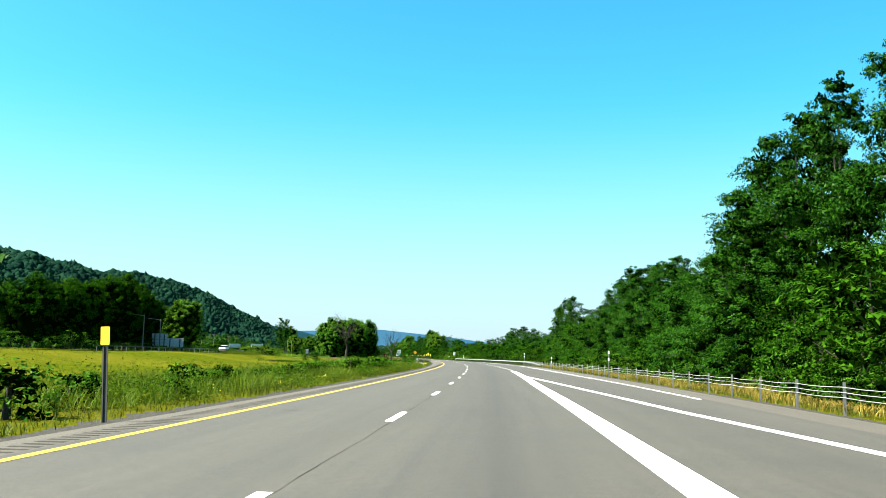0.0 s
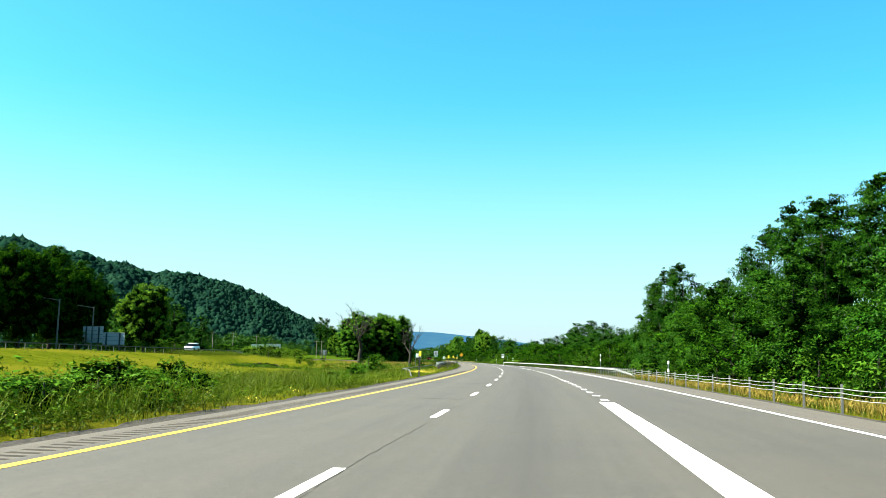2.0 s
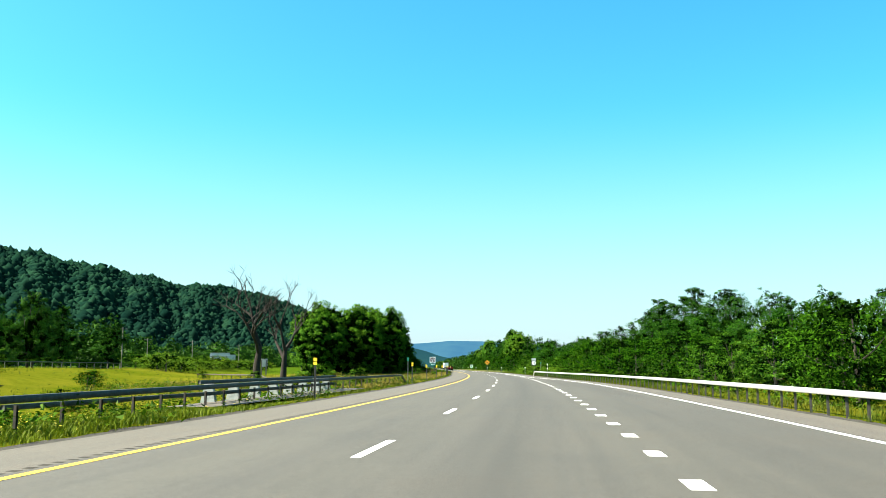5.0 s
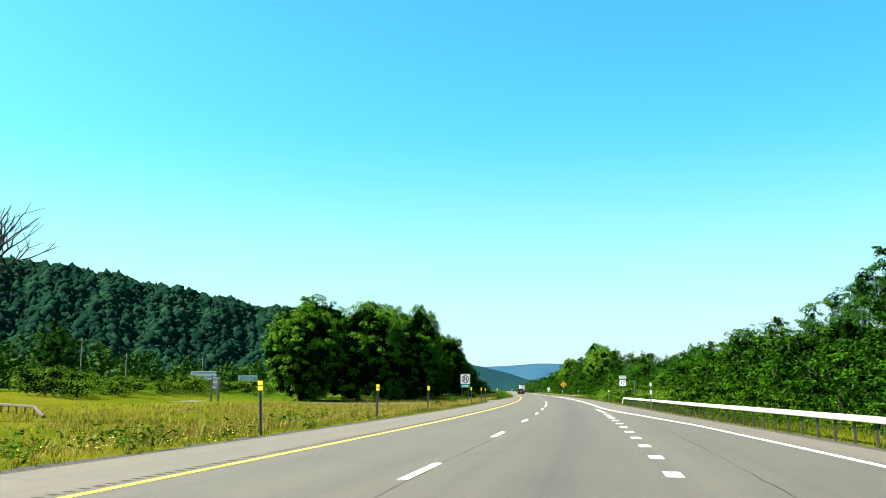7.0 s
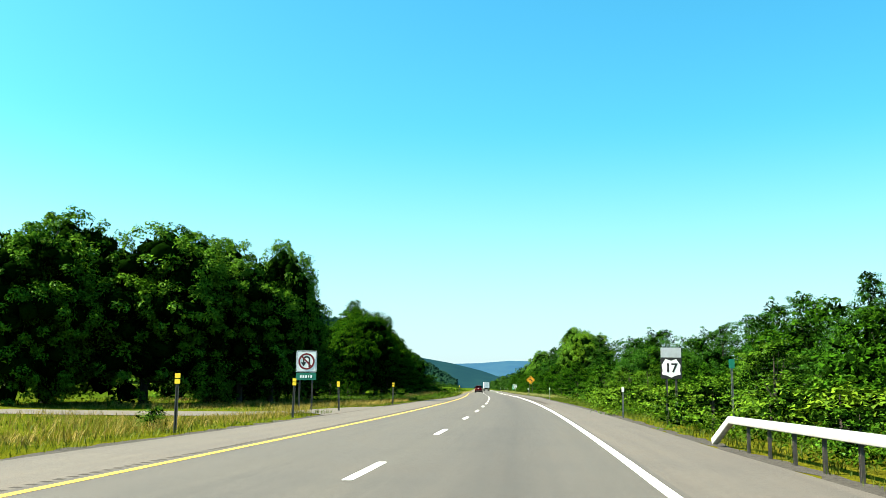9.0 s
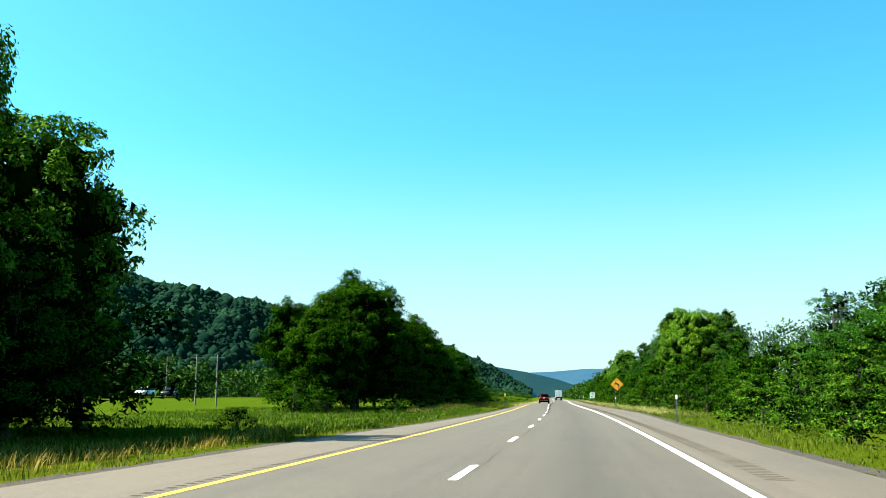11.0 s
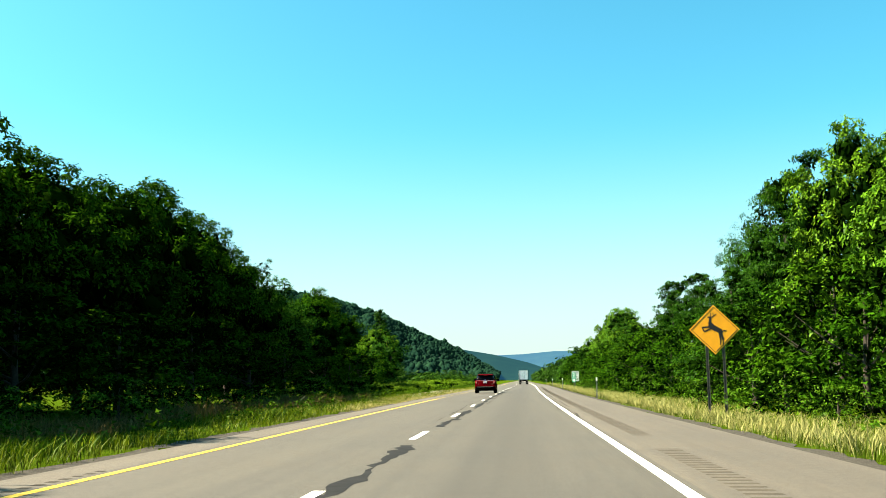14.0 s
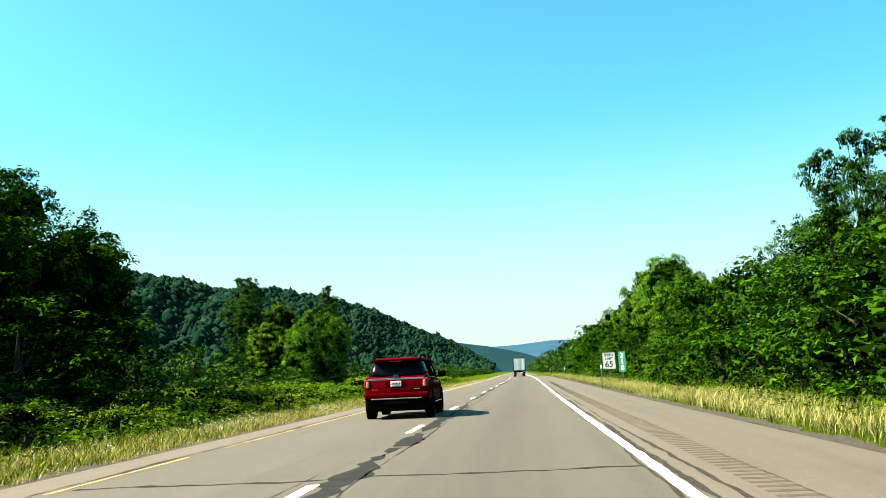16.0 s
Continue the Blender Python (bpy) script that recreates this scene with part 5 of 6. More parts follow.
# ---- the stream bank in the meadow ----
def bank_face(name, a, b, z0, z1, depth, seed, mat, label, rows=6, cols=22):
    """A steep ragged earth face between two places of the plan, leaning back by depth."""
    r = np.random.default_rng(seed)
    verts = []
    for j in range(rows):
        v_ = j / (rows - 1)
        for i in range(cols):
            u_ = i / (cols - 1)
            s_, d_ = a[0] + (b[0] - a[0]) * u_, a[1] + (b[1] - a[1]) * u_ - depth * v_ + r.normal(0, 0.12)
            x_, y_ = on_line(s_ + r.normal(0, 0.2), d_)
            end = min(1.0, 6 * u_ + 0.3, 6 - 6 * u_ + 0.3)
            verts.append((float(x_), float(y_), z0 + (z1 - z0) * v_ * end + r.normal(0, 0.06)))
    faces = [(j * cols + i, j * cols + i + 1, (j + 1) * cols + i + 1, (j + 1) * cols + i) for j in range(rows - 1) for i in range(cols - 1)]
    return tagged(new(name, mesh_of(name, verts, faces, mat)), label, "bank", kind="structure")


# near-black brown for the bank's steep face
M_DARK_SOIL = plain("near_black_soil", (0.00618, 0.00566, 0.00412), 0.95, 0, 0.4, 3, 0.8)
M_RED_SOIL = plain("reddish_bank_soil", (0.0515, 0.0319, 0.0216), 0.95, 0, 0.45, 2.5, 0.9)
bank_face("stream_bank", (174, -40.6), (224, -42.6), -2.9, -0.5, 0.5, 4, M_DARK_SOIL, "steep near-black soil bank of the stream", 5, 50)
bank_face("earth_bank", (194, -32.5), (206, -39.5), -2.4, -0.45, 3.4, 6, M_RED_SOIL, "bare reddish earth and rubble on the stream bank")


# ---- vehicles ----
M_RED = plain("deep_red_car_paint", (0.062, 0.0004, 0.002), 0.4, 0.0, 0.03, 2, 0, 0.0)
M_RED.node_tree.nodes["Principled BSDF"].inputs["Coat Weight"].default_value = 0.04
M_CAR_WHITE = plain("white_car_paint", (0.75, 0.76, 0.77), 0.25, 0, 0.03, 2)
M_CAR_DARK = plain("dark_car_paint", (0.0186, 0.0186, 0.0217), 0.25, 0.2, 0.03, 2)
M_GLASS = plain("tinted_car_glass", (0.002, 0.0025, 0.0035), 0.15, 0, 0.02, 2, 0, 0.05)
M_TRIM = plain("black_plastic_trim", (0.002, 0.002, 0.0022), 0.8, 0, 0.1, 6, 0, 0.0)
M_TYRE = plain("tyre_rubber", (0.008, 0.008, 0.008), 0.9, 0, 0.15, 8, 0, 0.05)
M_CHROME = plain("chrome", (0.78, 0.79, 0.8), 0.12, 1.0, 0.02, 4)
M_LAMP_RED = plain("red_tail_lamp", (0.279, 0.0062, 0.0093), 0.15, 0, 0.05, 6)
M_LAMP_CLEAR = plain("clear_lamp", (0.30, 0.27, 0.26), 0.1, 0, 0.05, 6)
M_BOX_WHITE = plain("white_truck_box", (0.78, 0.78, 0.77), 0.45, 0, 0.06, 1.2)
M_EMBLEM = plain("blue_emblem", (0.0124, 0.031, 0.124), 0.3, 0, 0.05, 6)


def loft(bm, rings, closed_ends=True):
    """Skin over rings of equally many points."""
    rows = [[bm.verts.new(p) for p in ring] for ring in rings]
    n = len(rows[0])
    for a, b in zip(rows[:-1], rows[1:]):
        for i in range(n):
            bm.faces.new((a[i], a[(i + 1) % n], b[(i + 1) % n], b[i]))
    if closed_ends:
        bm.faces.new(rows[0][::-1])
        bm.faces.new(rows[-1])
    bmesh.ops.recalc_face_normals(bm, faces=bm.faces)
    return bm


def wheel(parent, x, y, r, w, rim_mat):
    side = 1 if x > 0 else -1
    hub = new("wheel")
    hub.parent = parent
    hub.matrix_basis = Matrix.Translation((x, y, r))
    bm = bmesh.new()
    prof = [(r * 0.66, -w / 2), (r * 0.93, -w / 2), (r, -w * 0.34), (r, w * 0.34), (r * 0.93, w / 2), (r * 0.66, w / 2)]
    rings = [[(px, pr * math.cos(a), pr * math.sin(a)) for pr, px in prof] for a in np.linspace(0, 2 * math.pi, 28, endpoint=False)]
    loft(bm, rings + rings[:1], False)
    bmesh.ops.remove_doubles(bm, verts=bm.verts, dist=0.001)
    part("tyre", bm, M_TYRE, hub, "", True)
    bm = rod(bmesh.new(), (-w * 0.3, 0, 0), (side * w * 0.32, 0, 0), r * 0.67, None, 24)
    for k in range(5):
        a = k * 2 * math.pi / 5
        box(bm, (0.03, r * 0.14, r * 0.6), (side * w * 0.38, -math.sin(a) * r * 0.33, math.cos(a) * r * 0.33), Matrix.Rotation(a, 4, "X"))
    part("rim", bm, rim_mat, hub)
    return hub


def suv(label, paint, clear_lamps=True, plate=True):
    """A mid-size sport utility vehicle; rear at y=0, front towards +y."""
    root = new("suv")
    ys = [0.0, 0.05, 0.16, 0.5, 1.4, 2.6, 3.7, 4.3, 4.75, 4.95, 5.0]
    wd = [0.86, 0.94, 0.97, 0.99, 1.0, 1.0, 0.99, 0.97, 0.90, 0.80, 0.70]
    bt = [0.44, 0.36, 0.32, 0.30, 0.28, 0.28, 0.28, 0.30, 0.34, 0.40, 0.45]
    tp = [1.14, 1.23, 1.26, 1.25, 1.21, 1.17, 1.13, 1.08, 0.98, 0.88, 0.78]
    rings = []
    for y, w, b, t in zip(ys, wd, bt, tp):
        half = [(0.0, b), (w * 0.80, b), (w * 0.95, b + 0.10), (w, b + 0.30), (w * 0.99, t - 0.30), (w * 0.955, t - 0.06), (w * 0.90, t), (0.0, t + 0.01)]
        rings.append([(x, y, z) for x, z in half] + [(-x, y, z) for x, z in half[-2:0:-1]])
    part("body", loft(bmesh.new(), rings), paint, root, "", True)
    levels = [(1.18, 0.05, 3.95, 0.935), (1.38, 0.13, 3.5, 0.885), (1.57, 0.24, 3.08, 0.82), (1.69, 0.33, 2.80, 0.765)]

    def outline(z, y0, y1, hw):
        c, l, p = (y0 + y1) / 2, (y1 - y0) / 2, []
        for k in range(40):
            a = 2 * math.pi * k / 40
            e = 0.28
            p.append((hw * math.copysign(abs(math.cos(a)) ** e, math.cos(a)), c + l * math.copysign(abs(math.sin(a)) ** e, math.sin(a)), z))
        return p
    glass = part("glasshouse", loft(bmesh.new(), [outline(*q) for q in levels]), M_GLASS, root, "dark tinted windows", True)
    part("roof", loft(bmesh.new(), [outline(1.685, 0.27, 2.86, 0.775), outline(1.74, 0.28, 2.72, 0.75), outline(1.785, 0.5, 2.5, 0.68), outline(1.805, 0.9, 2.2, 0.5)]), paint, root, "", True)
    part("spoiler", box(bmesh.new(), (1.40, 0.34, 0.03), (0, 0.24, 1.725), Matrix.Rotation(radians(-6), 4, "X"), 0.02), paint, root)
    part("stop_lamp", box(bmesh.new(), (0.34, 0.02, 0.025), (0, 0.07, 1.69)), M_LAMP_RED, root, "thin red stop lamp")
    for k in (-1, 1):
        for y0, z0, y1, z1, w in ((0.95, 1.20, 0.92, 1.70, 0.10), (1.75, 1.19, 1.62, 1.70, 0.09), (2.72, 1.18, 2.40, 1.70, 0.08)):
            bm = bmesh.new()
            v = Vector((k * 0.772, y1, z1)) - Vector((k * 0.935, y0, z0))
            m = Matrix.Translation((Vector((k * 0.938, y0, z0)) + Vector((k * 0.775, y1, z1))) / 2) @ v.to_track_quat("Z", "X").to_matrix().to_4x4()
            box(bm, (w, 0.03, v.length))
            bmesh.ops.transform(bm, matrix=m, verts=bm.verts)
            part("pillar", bm, M_TRIM, root, "black window pillar")
        bm = bmesh.new()
        for a, b in (((k * 0.70, 0.42, 1.75), (k * 0.69, 0.75, 1.855)), ((k * 0.69, 0.75, 1.855), (k * 0.66, 2.2, 1.855)), ((k * 0.66, 2.2, 1.855), (k * 0.64, 2.6, 1.75))):
            rod(bm, a, b, 0.026)
        part("roof_rail", bm, M_TRIM, root, "black roof rail")
        mir = box(bmesh.new(), (0.26, 0.13, 0.20), (k * 1.10, 3.05, 1.27), None, 0.05)
        box(mir, (0.14, 0.06, 0.05), (k * 0.96, 3.05, 1.19))
        part("wing_mirror", mir, M_TRIM, root)
        lamp = part("tail_lamp", box(bmesh.new(), (0.17, 0.24, 0.25), (k * 0.86, 0.105, 1.045), None, 0.035), M_LAMP_RED, root, "red tail lamp")
        part("reversing_lens", box(bmesh.new(), (0.075, 0.05, 0.18), (k * 0.84, 0.0, 1.025), None, 0.02), M_LAMP_CLEAR if clear_lamps else M_LAMP_RED, lamp, "clear lens")
        part("exhaust_tip", rod(bmesh.new(), (k * 0.58, -0.04, 0.37), (k * 0.58, 0.2, 0.37), 0.05, 0.045, 16), M_POST, root)
        part("sill", box(bmesh.new(), (0.05, 2.2, 0.14), (k * 0.985, 2.4, 0.34), None, 0.02), M_TRIM, root)
        part("sill_strip", box(bmesh.new(), (0.02, 2.1, 0.03), (k * 1.008, 2.4, 0.44), None, 0.006), M_CHROME, root, "chrome door strip")
        for y in (1.55, 2.55):
            part("door_handle", box(bmesh.new(), (0.03, 0.2, 0.04), (k * 0.995, y, 1.04), None, 0.01), M_CHROME, root)
            part("door_gap", box(bmesh.new(), (0.006, 0.014, 0.66), (k * 1.0, y + 0.16, 0.8)), M_TRIM, root)
        for y in (0.95, 3.85):
            part("wheel_arch", rod(bmesh.new(), (k * 0.80, y, 0.40), (k * 1.004, y, 0.40), 0.455, 0.44, 28), M_TRIM, root)
            wheel(root, k * 0.885, y, 0.385, 0.25, M_POST)
        part("badge", box(bmesh.new(), (0.16, 0.01, 0.022), (k * 0.62, -0.012, 0.87)), M_CHROME, root, "small chrome badge")
    part("bumper_shelf", box(bmesh.new(), (1.90, 0.26, 0.17), (0, 0.07, 0.69), None, 0.06), paint, root)
    part("rear_bumper", box(bmesh.new(), (1.86, 0.30, 0.38), (0, 0.10, 0.43), None, 0.08), M_TRIM, root, "black lower bumper")
    part("diffuser", box(bmesh.new(), (0.70, 0.10, 0.10), (0, -0.03, 0.46), None, 0.03), M_TRIM, root)
    part("bumper_strip", box(bmesh.new(), (1.50, 0.04, 0.035), (0, -0.055, 0.60), None, 0.012), M_STEEL, root, "silver bumper strip")
    part("garnish", box(bmesh.new(), (1.66, 0.05, 0.05), (0, 0.02, 1.175), None, 0.015), M_CHROME, root, "chrome tailgate strip")
    part("emblem", rod(bmesh.new(), (0, -0.005, 1.245), (0, 0.08, 1.245), 0.055, None, 20), M_EMBLEM, root, "dark blue oval emblem").scale = (1.6, 1, 1)
    part("tailgate_recess", box(bmesh.new(), (0.66, 0.03, 0.22), (0, 0.005, 1.02), None, 0.012), paint, root)
    part("tailgate_latch", box(bmesh.new(), (0.22, 0.02, 0.035), (0, -0.012, 0.86), None, 0.008), M_TRIM, root)
    if plate:
        pl = part("number_plate", box(bmesh.new(), (0.31, 0.012, 0.16), (0, -0.018, 1.03), None, 0.004), M_SIGN_WHITE, root, "white plate with blue bars")
        bars = bmesh.new()
        for k in range(6):
            box(bars, (0.022, 0.004, 0.06), (-0.11 + k * 0.044, -0.026, 1.035))
        box(bars, (0.24, 0.004, 0.018), (0, -0.026, 0.966))
        part("bars", bars, M_EMBLEM, pl)
        sticker = bmesh.new()
        for w, h, x, z in ((0.16, 0.03, -0.66, 1.385), (0.12, 0.014, -0.65, 1.345)):
            box(sticker, (w, 0.012, h), (x, 0.105 + (z - 1.36) * 0.5, z))
        part("window_sticker", sticker, M_RED, glass, "small red bars on the rear window")
    part("wiper", rod(bmesh.new(), (0.02, 0.075, 1.30), (0.42, 0.085, 1.33), 0.014), M_TRIM, root)
    part("tailgate_line", box(bmesh.new(), (1.62, 0.012, 0.012), (0, -0.004, 0.79)), M_TRIM, root)
    return tagged(root, label, "car")


red_suv = suv("deep red sport utility vehicle with dark tinted windows", M_RED)
x, y = on_line(494.4, -1.15)
red_suv.matrix_basis = pose(float(x), float(y), 0.0, 0, 0, heading(494))
for s, d, paint, text in ((214, -56, M_CAR_WHITE, "white car on the opposite carriageway"), (469, -69, M_CAR_WHITE, "white car far off on the opposite carriageway"), (486, -72, M_CAR_DARK, "dark car far off on the opposite carriageway")):
    ob = suv(text, paint, False, False)
    ob.name = "car"
    x, y = on_line(s, d)
    ob.matrix_basis = pose(float(x), float(y), 1.22, 0, 0, heading(s) + 180)
    ob.scale = (0.92, 0.94, 0.9)


def box_truck():
    """A semi-trailer seen from behind; rear at y=0."""
    root = new("truck")
    part("trailer_box", box(bmesh.new(), (2.58, 13.5, 2.75), (0, 6.75, 2.58), None, 0.03), M_BOX_WHITE, root, "white trailer box")
    frame_ = bmesh.new()
    for w, h, x, z in ((2.58, 0.12, 0, 3.9), (2.58, 0.3, 0, 1.18), (0.14, 2.7, -1.24, 2.58), (0.14, 2.7, 1.24, 2.58)):
        box(frame_, (w, 0.05, h), (x, -0.02, z))
    part("rear_frame", frame_, M_TRIM, root, "dark rear frame")
    for k in (-1, 1):
        door = part("rear_door", box(bmesh.new(), (1.16, 0.04, 2.5), (k * 0.59, -0.015, 2.58), None, 0.01), M_BOX_WHITE, root)
        bars = bmesh.new()
        for x in (0.2, 0.95):
            rod(bars, (k * x, -0.055, 1.36), (k * x, -0.055, 3.8), 0.02)
        part("lock_bars", bars, M_STEEL, door)
        part("tail_lamp", box(bmesh.new(), (0.3, 0.04, 0.12), (k * 0.9, -0.02, 1.1), None, 0.02), M_LAMP_RED, root, "red tail lamp")
        part("mud_flap", box(bmesh.new(), (0.6, 0.02, 0.6), (k * 0.9, 0.4, 0.6)), M_TRIM, root)
        for y in (1.3, 2.6, 11.5, 12.7, 15.6):
            wheel(root, k * 0.98, y, 0.5, 0.5, M_STEEL)
    part("underride_bar", box(bmesh.new(), (2.3, 0.1, 0.1), (0, 0.05, 0.55), None, 0.02), M_STEEL, root)
    part("underframe", box(bmesh.new(), (1.1, 16.5, 0.3), (0, 8.3, 1.05)), M_TRIM, root)
    part("cab", box(bmesh.new(), (2.45, 2.2, 2.5), (0, 15.6, 2.1), None, 0.12), M_BOX_WHITE, root)
    return tagged(root, "white semi-trailer truck far ahead on the highway", "truck")


truck = box_truck()
x, y = on_line(664, 1.95)
truck.matrix_basis = pose(float(x), float(y), 0.0, 0, 0, heading(664))


# ---- wear on the pavement ----
def tar_band(name, s0, s1, mid, wide, seed, label, step=0.35, mat=None):
    """A ragged sealed crack along the road."""
    r = np.random.default_rng(seed)
    s = np.arange(s0, s1, step)
    walk_ = np.convolve(r.normal(0, 0.5, len(s) + 20), np.ones(21) / 21, "valid") * 0.3
    w = wide * np.clip(0.55 + np.convolve(r.normal(0, 1, len(s) + 8), np.ones(9) / 9, "valid") * 1.1, 0.12, 1.6)
    rough = r.normal(0, wide * 0.12, (2, len(s)))
    xa, ya = on_line(s, mid + walk_ - w / 2 + rough[0])
    xb, yb = on_line(s, mid + walk_ + w / 2 + rough[1])
    z = np.full(len(s), 0.0025)
    i, n = np.arange(len(s) - 1), len(s)
    me = mesh_of(name, np.concatenate([np.stack([xa, ya, z], 1), np.stack([xb, yb, z], 1)]), np.stack([i, i + n, i + n + 1, i + 1], 1), mat or M_TAR)
    return piece(name, me, road, None, label)


M_CRACK = plain("open_crack", (0.0282, 0.0257, 0.0216), 0.95, 0, 0.3, 3, 0, 0.1)
tar_band("sealed_crack", 385, 402, 0.12, 0.25, 1, "dark tar-sealed crack")
tar_band("sealed_crack", 405, 425, 0.15, 0.42, 2, "broad dark tar patch")
for k, (a, b, w) in enumerate(((432, 437, 0.35), (436, 446, 0.3), (447, 461, 0.4), (460, 470, 0.3), (468, 484, 0.42), (484, 505, 0.3), (505, 540, 0.25), (540, 640, 0.22))):
    tar_band("sealed_crack", a, b, 0.2 + 0.05 * (k % 3), w, 10 + k, "dark tar-sealed crack")
for k, (a, b, m, w) in enumerate(((436, 480, -0.25, 0.05), (455, 520, 0.55, 0.05), (-12, 24, 0.05, 0.02), (30, 66, 0.1, 0.014), (84, 112, 0.12, 0.014), (122, 136, 0.1, 0.025), (196, 240, 0.1, 0.016), (330, 385, 0.1, 0.02), (450, 560, 4.5, 0.06), (438, 600, 4.26, 0.10), (444, 520, 4.0, 0.05), (470, 500, -3.52, 0.16), (440, 470, -3.6, 0.05), (195, 245, 5.0, 0.03), (470, 500, 5.2, 0.025), (40, 60, 8.7, 0.06))):
    tar_band("crack", a, b, m, w, 40 + k, "", 0.3, M_CRACK)


def cross_crack(s, d0, d1, wide, seed, skew=0.0):
    r = np.random.default_rng(seed)
    d = np.arange(d0, d1, 0.18)
    line = s + (d - d0) * skew + np.convolve(r.normal(0, 0.25, len(d) + 6), np.ones(7) / 7, "valid")
    w = wide * np.clip(0.6 + r.normal(0, 0.3, len(d)), 0.2, 1.5)
    xa, ya = on_line(line - w / 2, d)
    xb, yb = on_line(line + w / 2, d)
    z, i, n = np.full(len(d), 0.003), np.arange(len(d) - 1), len(d)
    piece("cross_crack", mesh_of("cross_crack", np.concatenate([np.stack([xa, ya, z], 1), np.stack([xb, yb, z], 1)]), np.stack([i, i + n, i + n + 1, i + 1], 1), M_TAR), road)


for k, (s, a, b, w) in enumerate(((88.6, -3.3, 0.3, 0.22), (69.9, -1.5, 0.1, 0.13), (45, -2.6, 0.4, 0.05), (38.5, 1.2, 3.6, 0.05), (2.5, -2.6, -0.6, 0.04), (203, 0.2, 4.0, 0.06), (446, -3.3, -1.2, 0.08), (455, 1.2, 4.2, 0.05), (461, -3.3, -0.3, 0.16), (472, -3.3, 0, 0.08), (479, -3.2, 4.1, 0.16), (466, 4.4, 6.4, 0.06), (452.5, 4.4, 6.6, 0.07), (500, -3.3, 3.8, 0.1), (521, -3.3, 3.8, 0.08))):
    cross_crack(s, a, b, w, 70 + k, 0.03)


def rumble(s0, s1, d, wide, label, mat=None):
    s = np.arange(s0, s1, 0.34)
    r = np.random.default_rng(3)
    verts = []
    for a, b in ((-0.075, -wide / 2), (0.075, -wide / 2), (0.075, wide / 2), (-0.075, wide / 2)):
        x, y = on_line(s + a, d + b)
        verts.append(np.stack([x, y, np.full(len(s), 0.002)], 1))
    v = np.stack(verts, 1).reshape(-1, 3)
    ob = new("rumble_strip", mesh_of("rumble_strip", v, np.arange(len(v)).reshape(-1, 4), mat or M_GROOVE))
    return tagged(ob, label, "rumble strip", kind="stuff")


M_GROOVE = plain("milled_groove_asphalt", (0.0373, 0.0332, 0.0266), 0.95, 0, 0.2, 4, 0, 0.1)
M_FAINT_GROOVE = plain("worn_groove_asphalt", (0.060, 0.052, 0.0402), 0.95, 0, 0.2, 4, 0, 0.1)
rumble(-20, 138, -3.86, 0.42, "milled rumble grooves along the left shoulder")
rumble(138, 420, -3.66, 0.14, "narrow worn rumble grooves along the left shoulder")
rumble(330, 424, 4.9, 0.42, "milled rumble grooves along the right shoulder", M_FAINT_GROOVE)
rumble(428, 560, 5.0, 0.42, "worn rumble grooves along the right shoulder", M_FAINT_GROOVE)


# ---- grass and weeds ----
def blades(s, d, height, wide, per, rng, lean=0.7):
    """Tufts of bent blades rooted at s, d; two faces each."""
    n = len(s) * per
    s = np.repeat(s, per) + rng.normal(0, 0.07, n)
    d = np.repeat(d, per) + rng.normal(0, 0.07, n)
    x, y = on_line(s, d)
    z = ground_z(s, d) - 0.04
    h = np.repeat(height, per) * rng.uniform(0.55, 1.15, n)
    a = rng.uniform(0, 2 * np.pi, n)
    l = rng.uniform(0.1, lean, n) * h * 1.5
    w = wide * rng.uniform(0.6, 1.3, n)
    fx, fy = np.cos(a), np.sin(a)
    p = np.stack([x, y, z], 1)
    side = np.stack([-fy * w, fx * w, 0 * w], 1)
    mid = p + np.stack([fx * l * 0.35, fy * l * 0.35, h * 0.6], 1)
    tip = p + np.stack([fx * l, fy * l, h], 1)
    v = np.stack([p - side, mid + side, tip, mid - side * 0.6], 1).reshape(-1, 3)
    return v, np.arange(n * 4).reshape(-1, 4)


def grass(label, rng, count, s0, s1, edge, near, far, height, wide, per, mat, bias=1.6, name="grass"):
    s = rng.uniform(s0, s1, count)
    off = near + (far - near) * rng.uniform(0, 1, count) ** bias
    d = left_edge(s) - off if edge == "left" else right_edge(s) + off
    if edge == "left":
        mid = 305.0 + (-d - 6) * 0.12
        keep = np.abs(s - mid) > 6.2
        s, d = s[keep], d[keep]
    patch = 0.75 + 0.35 * np.sin(s * 0.33 + 1) * np.sin(d * 0.5 + s * 0.07)
    v, f = blades(s, d, height * patch, wide, per, rng)
    return tagged(new(name, mesh_of(name, v, f, mat)), label, "grass", kind="stuff")


g = np.random.default_rng(21)
grass("yellow-green roadside grass along the median verge", g, 13000, -5, 520, "left", 0.4, 6, 0.27, 0.010, 5, M_GRASS)
grass("yellow-green roadside grass beside the shoulder", g, 13000, 5, 620, "right", 0.45, 6, 0.34, 0.010, 5, M_GRASS)
grass("straw-coloured tall grass in the meadow", g, 12000, 185, 345, "left", 1.2, 26, 0.5, 0.010, 5, M_STRAW, 1.5)
grass("dry straw grass along the shoulder", g, 12000, 385, 640, "right", 0.5, 4.6, 0.5, 0.010, 6, M_PALE, 1.3)
grass("pale seeding grass on the sunny left verge", g, 9000, 445, 640, "left", 0.2, 3.4, 0.28, 0.010, 6, M_PALE, 1.2)
grass("low bright yellow-green grass beside the flared rail", g, 6000, 84, 165, "left", 0.5, 3.4, 0.28, 0.012, 6, M_LUSH, 1.2)
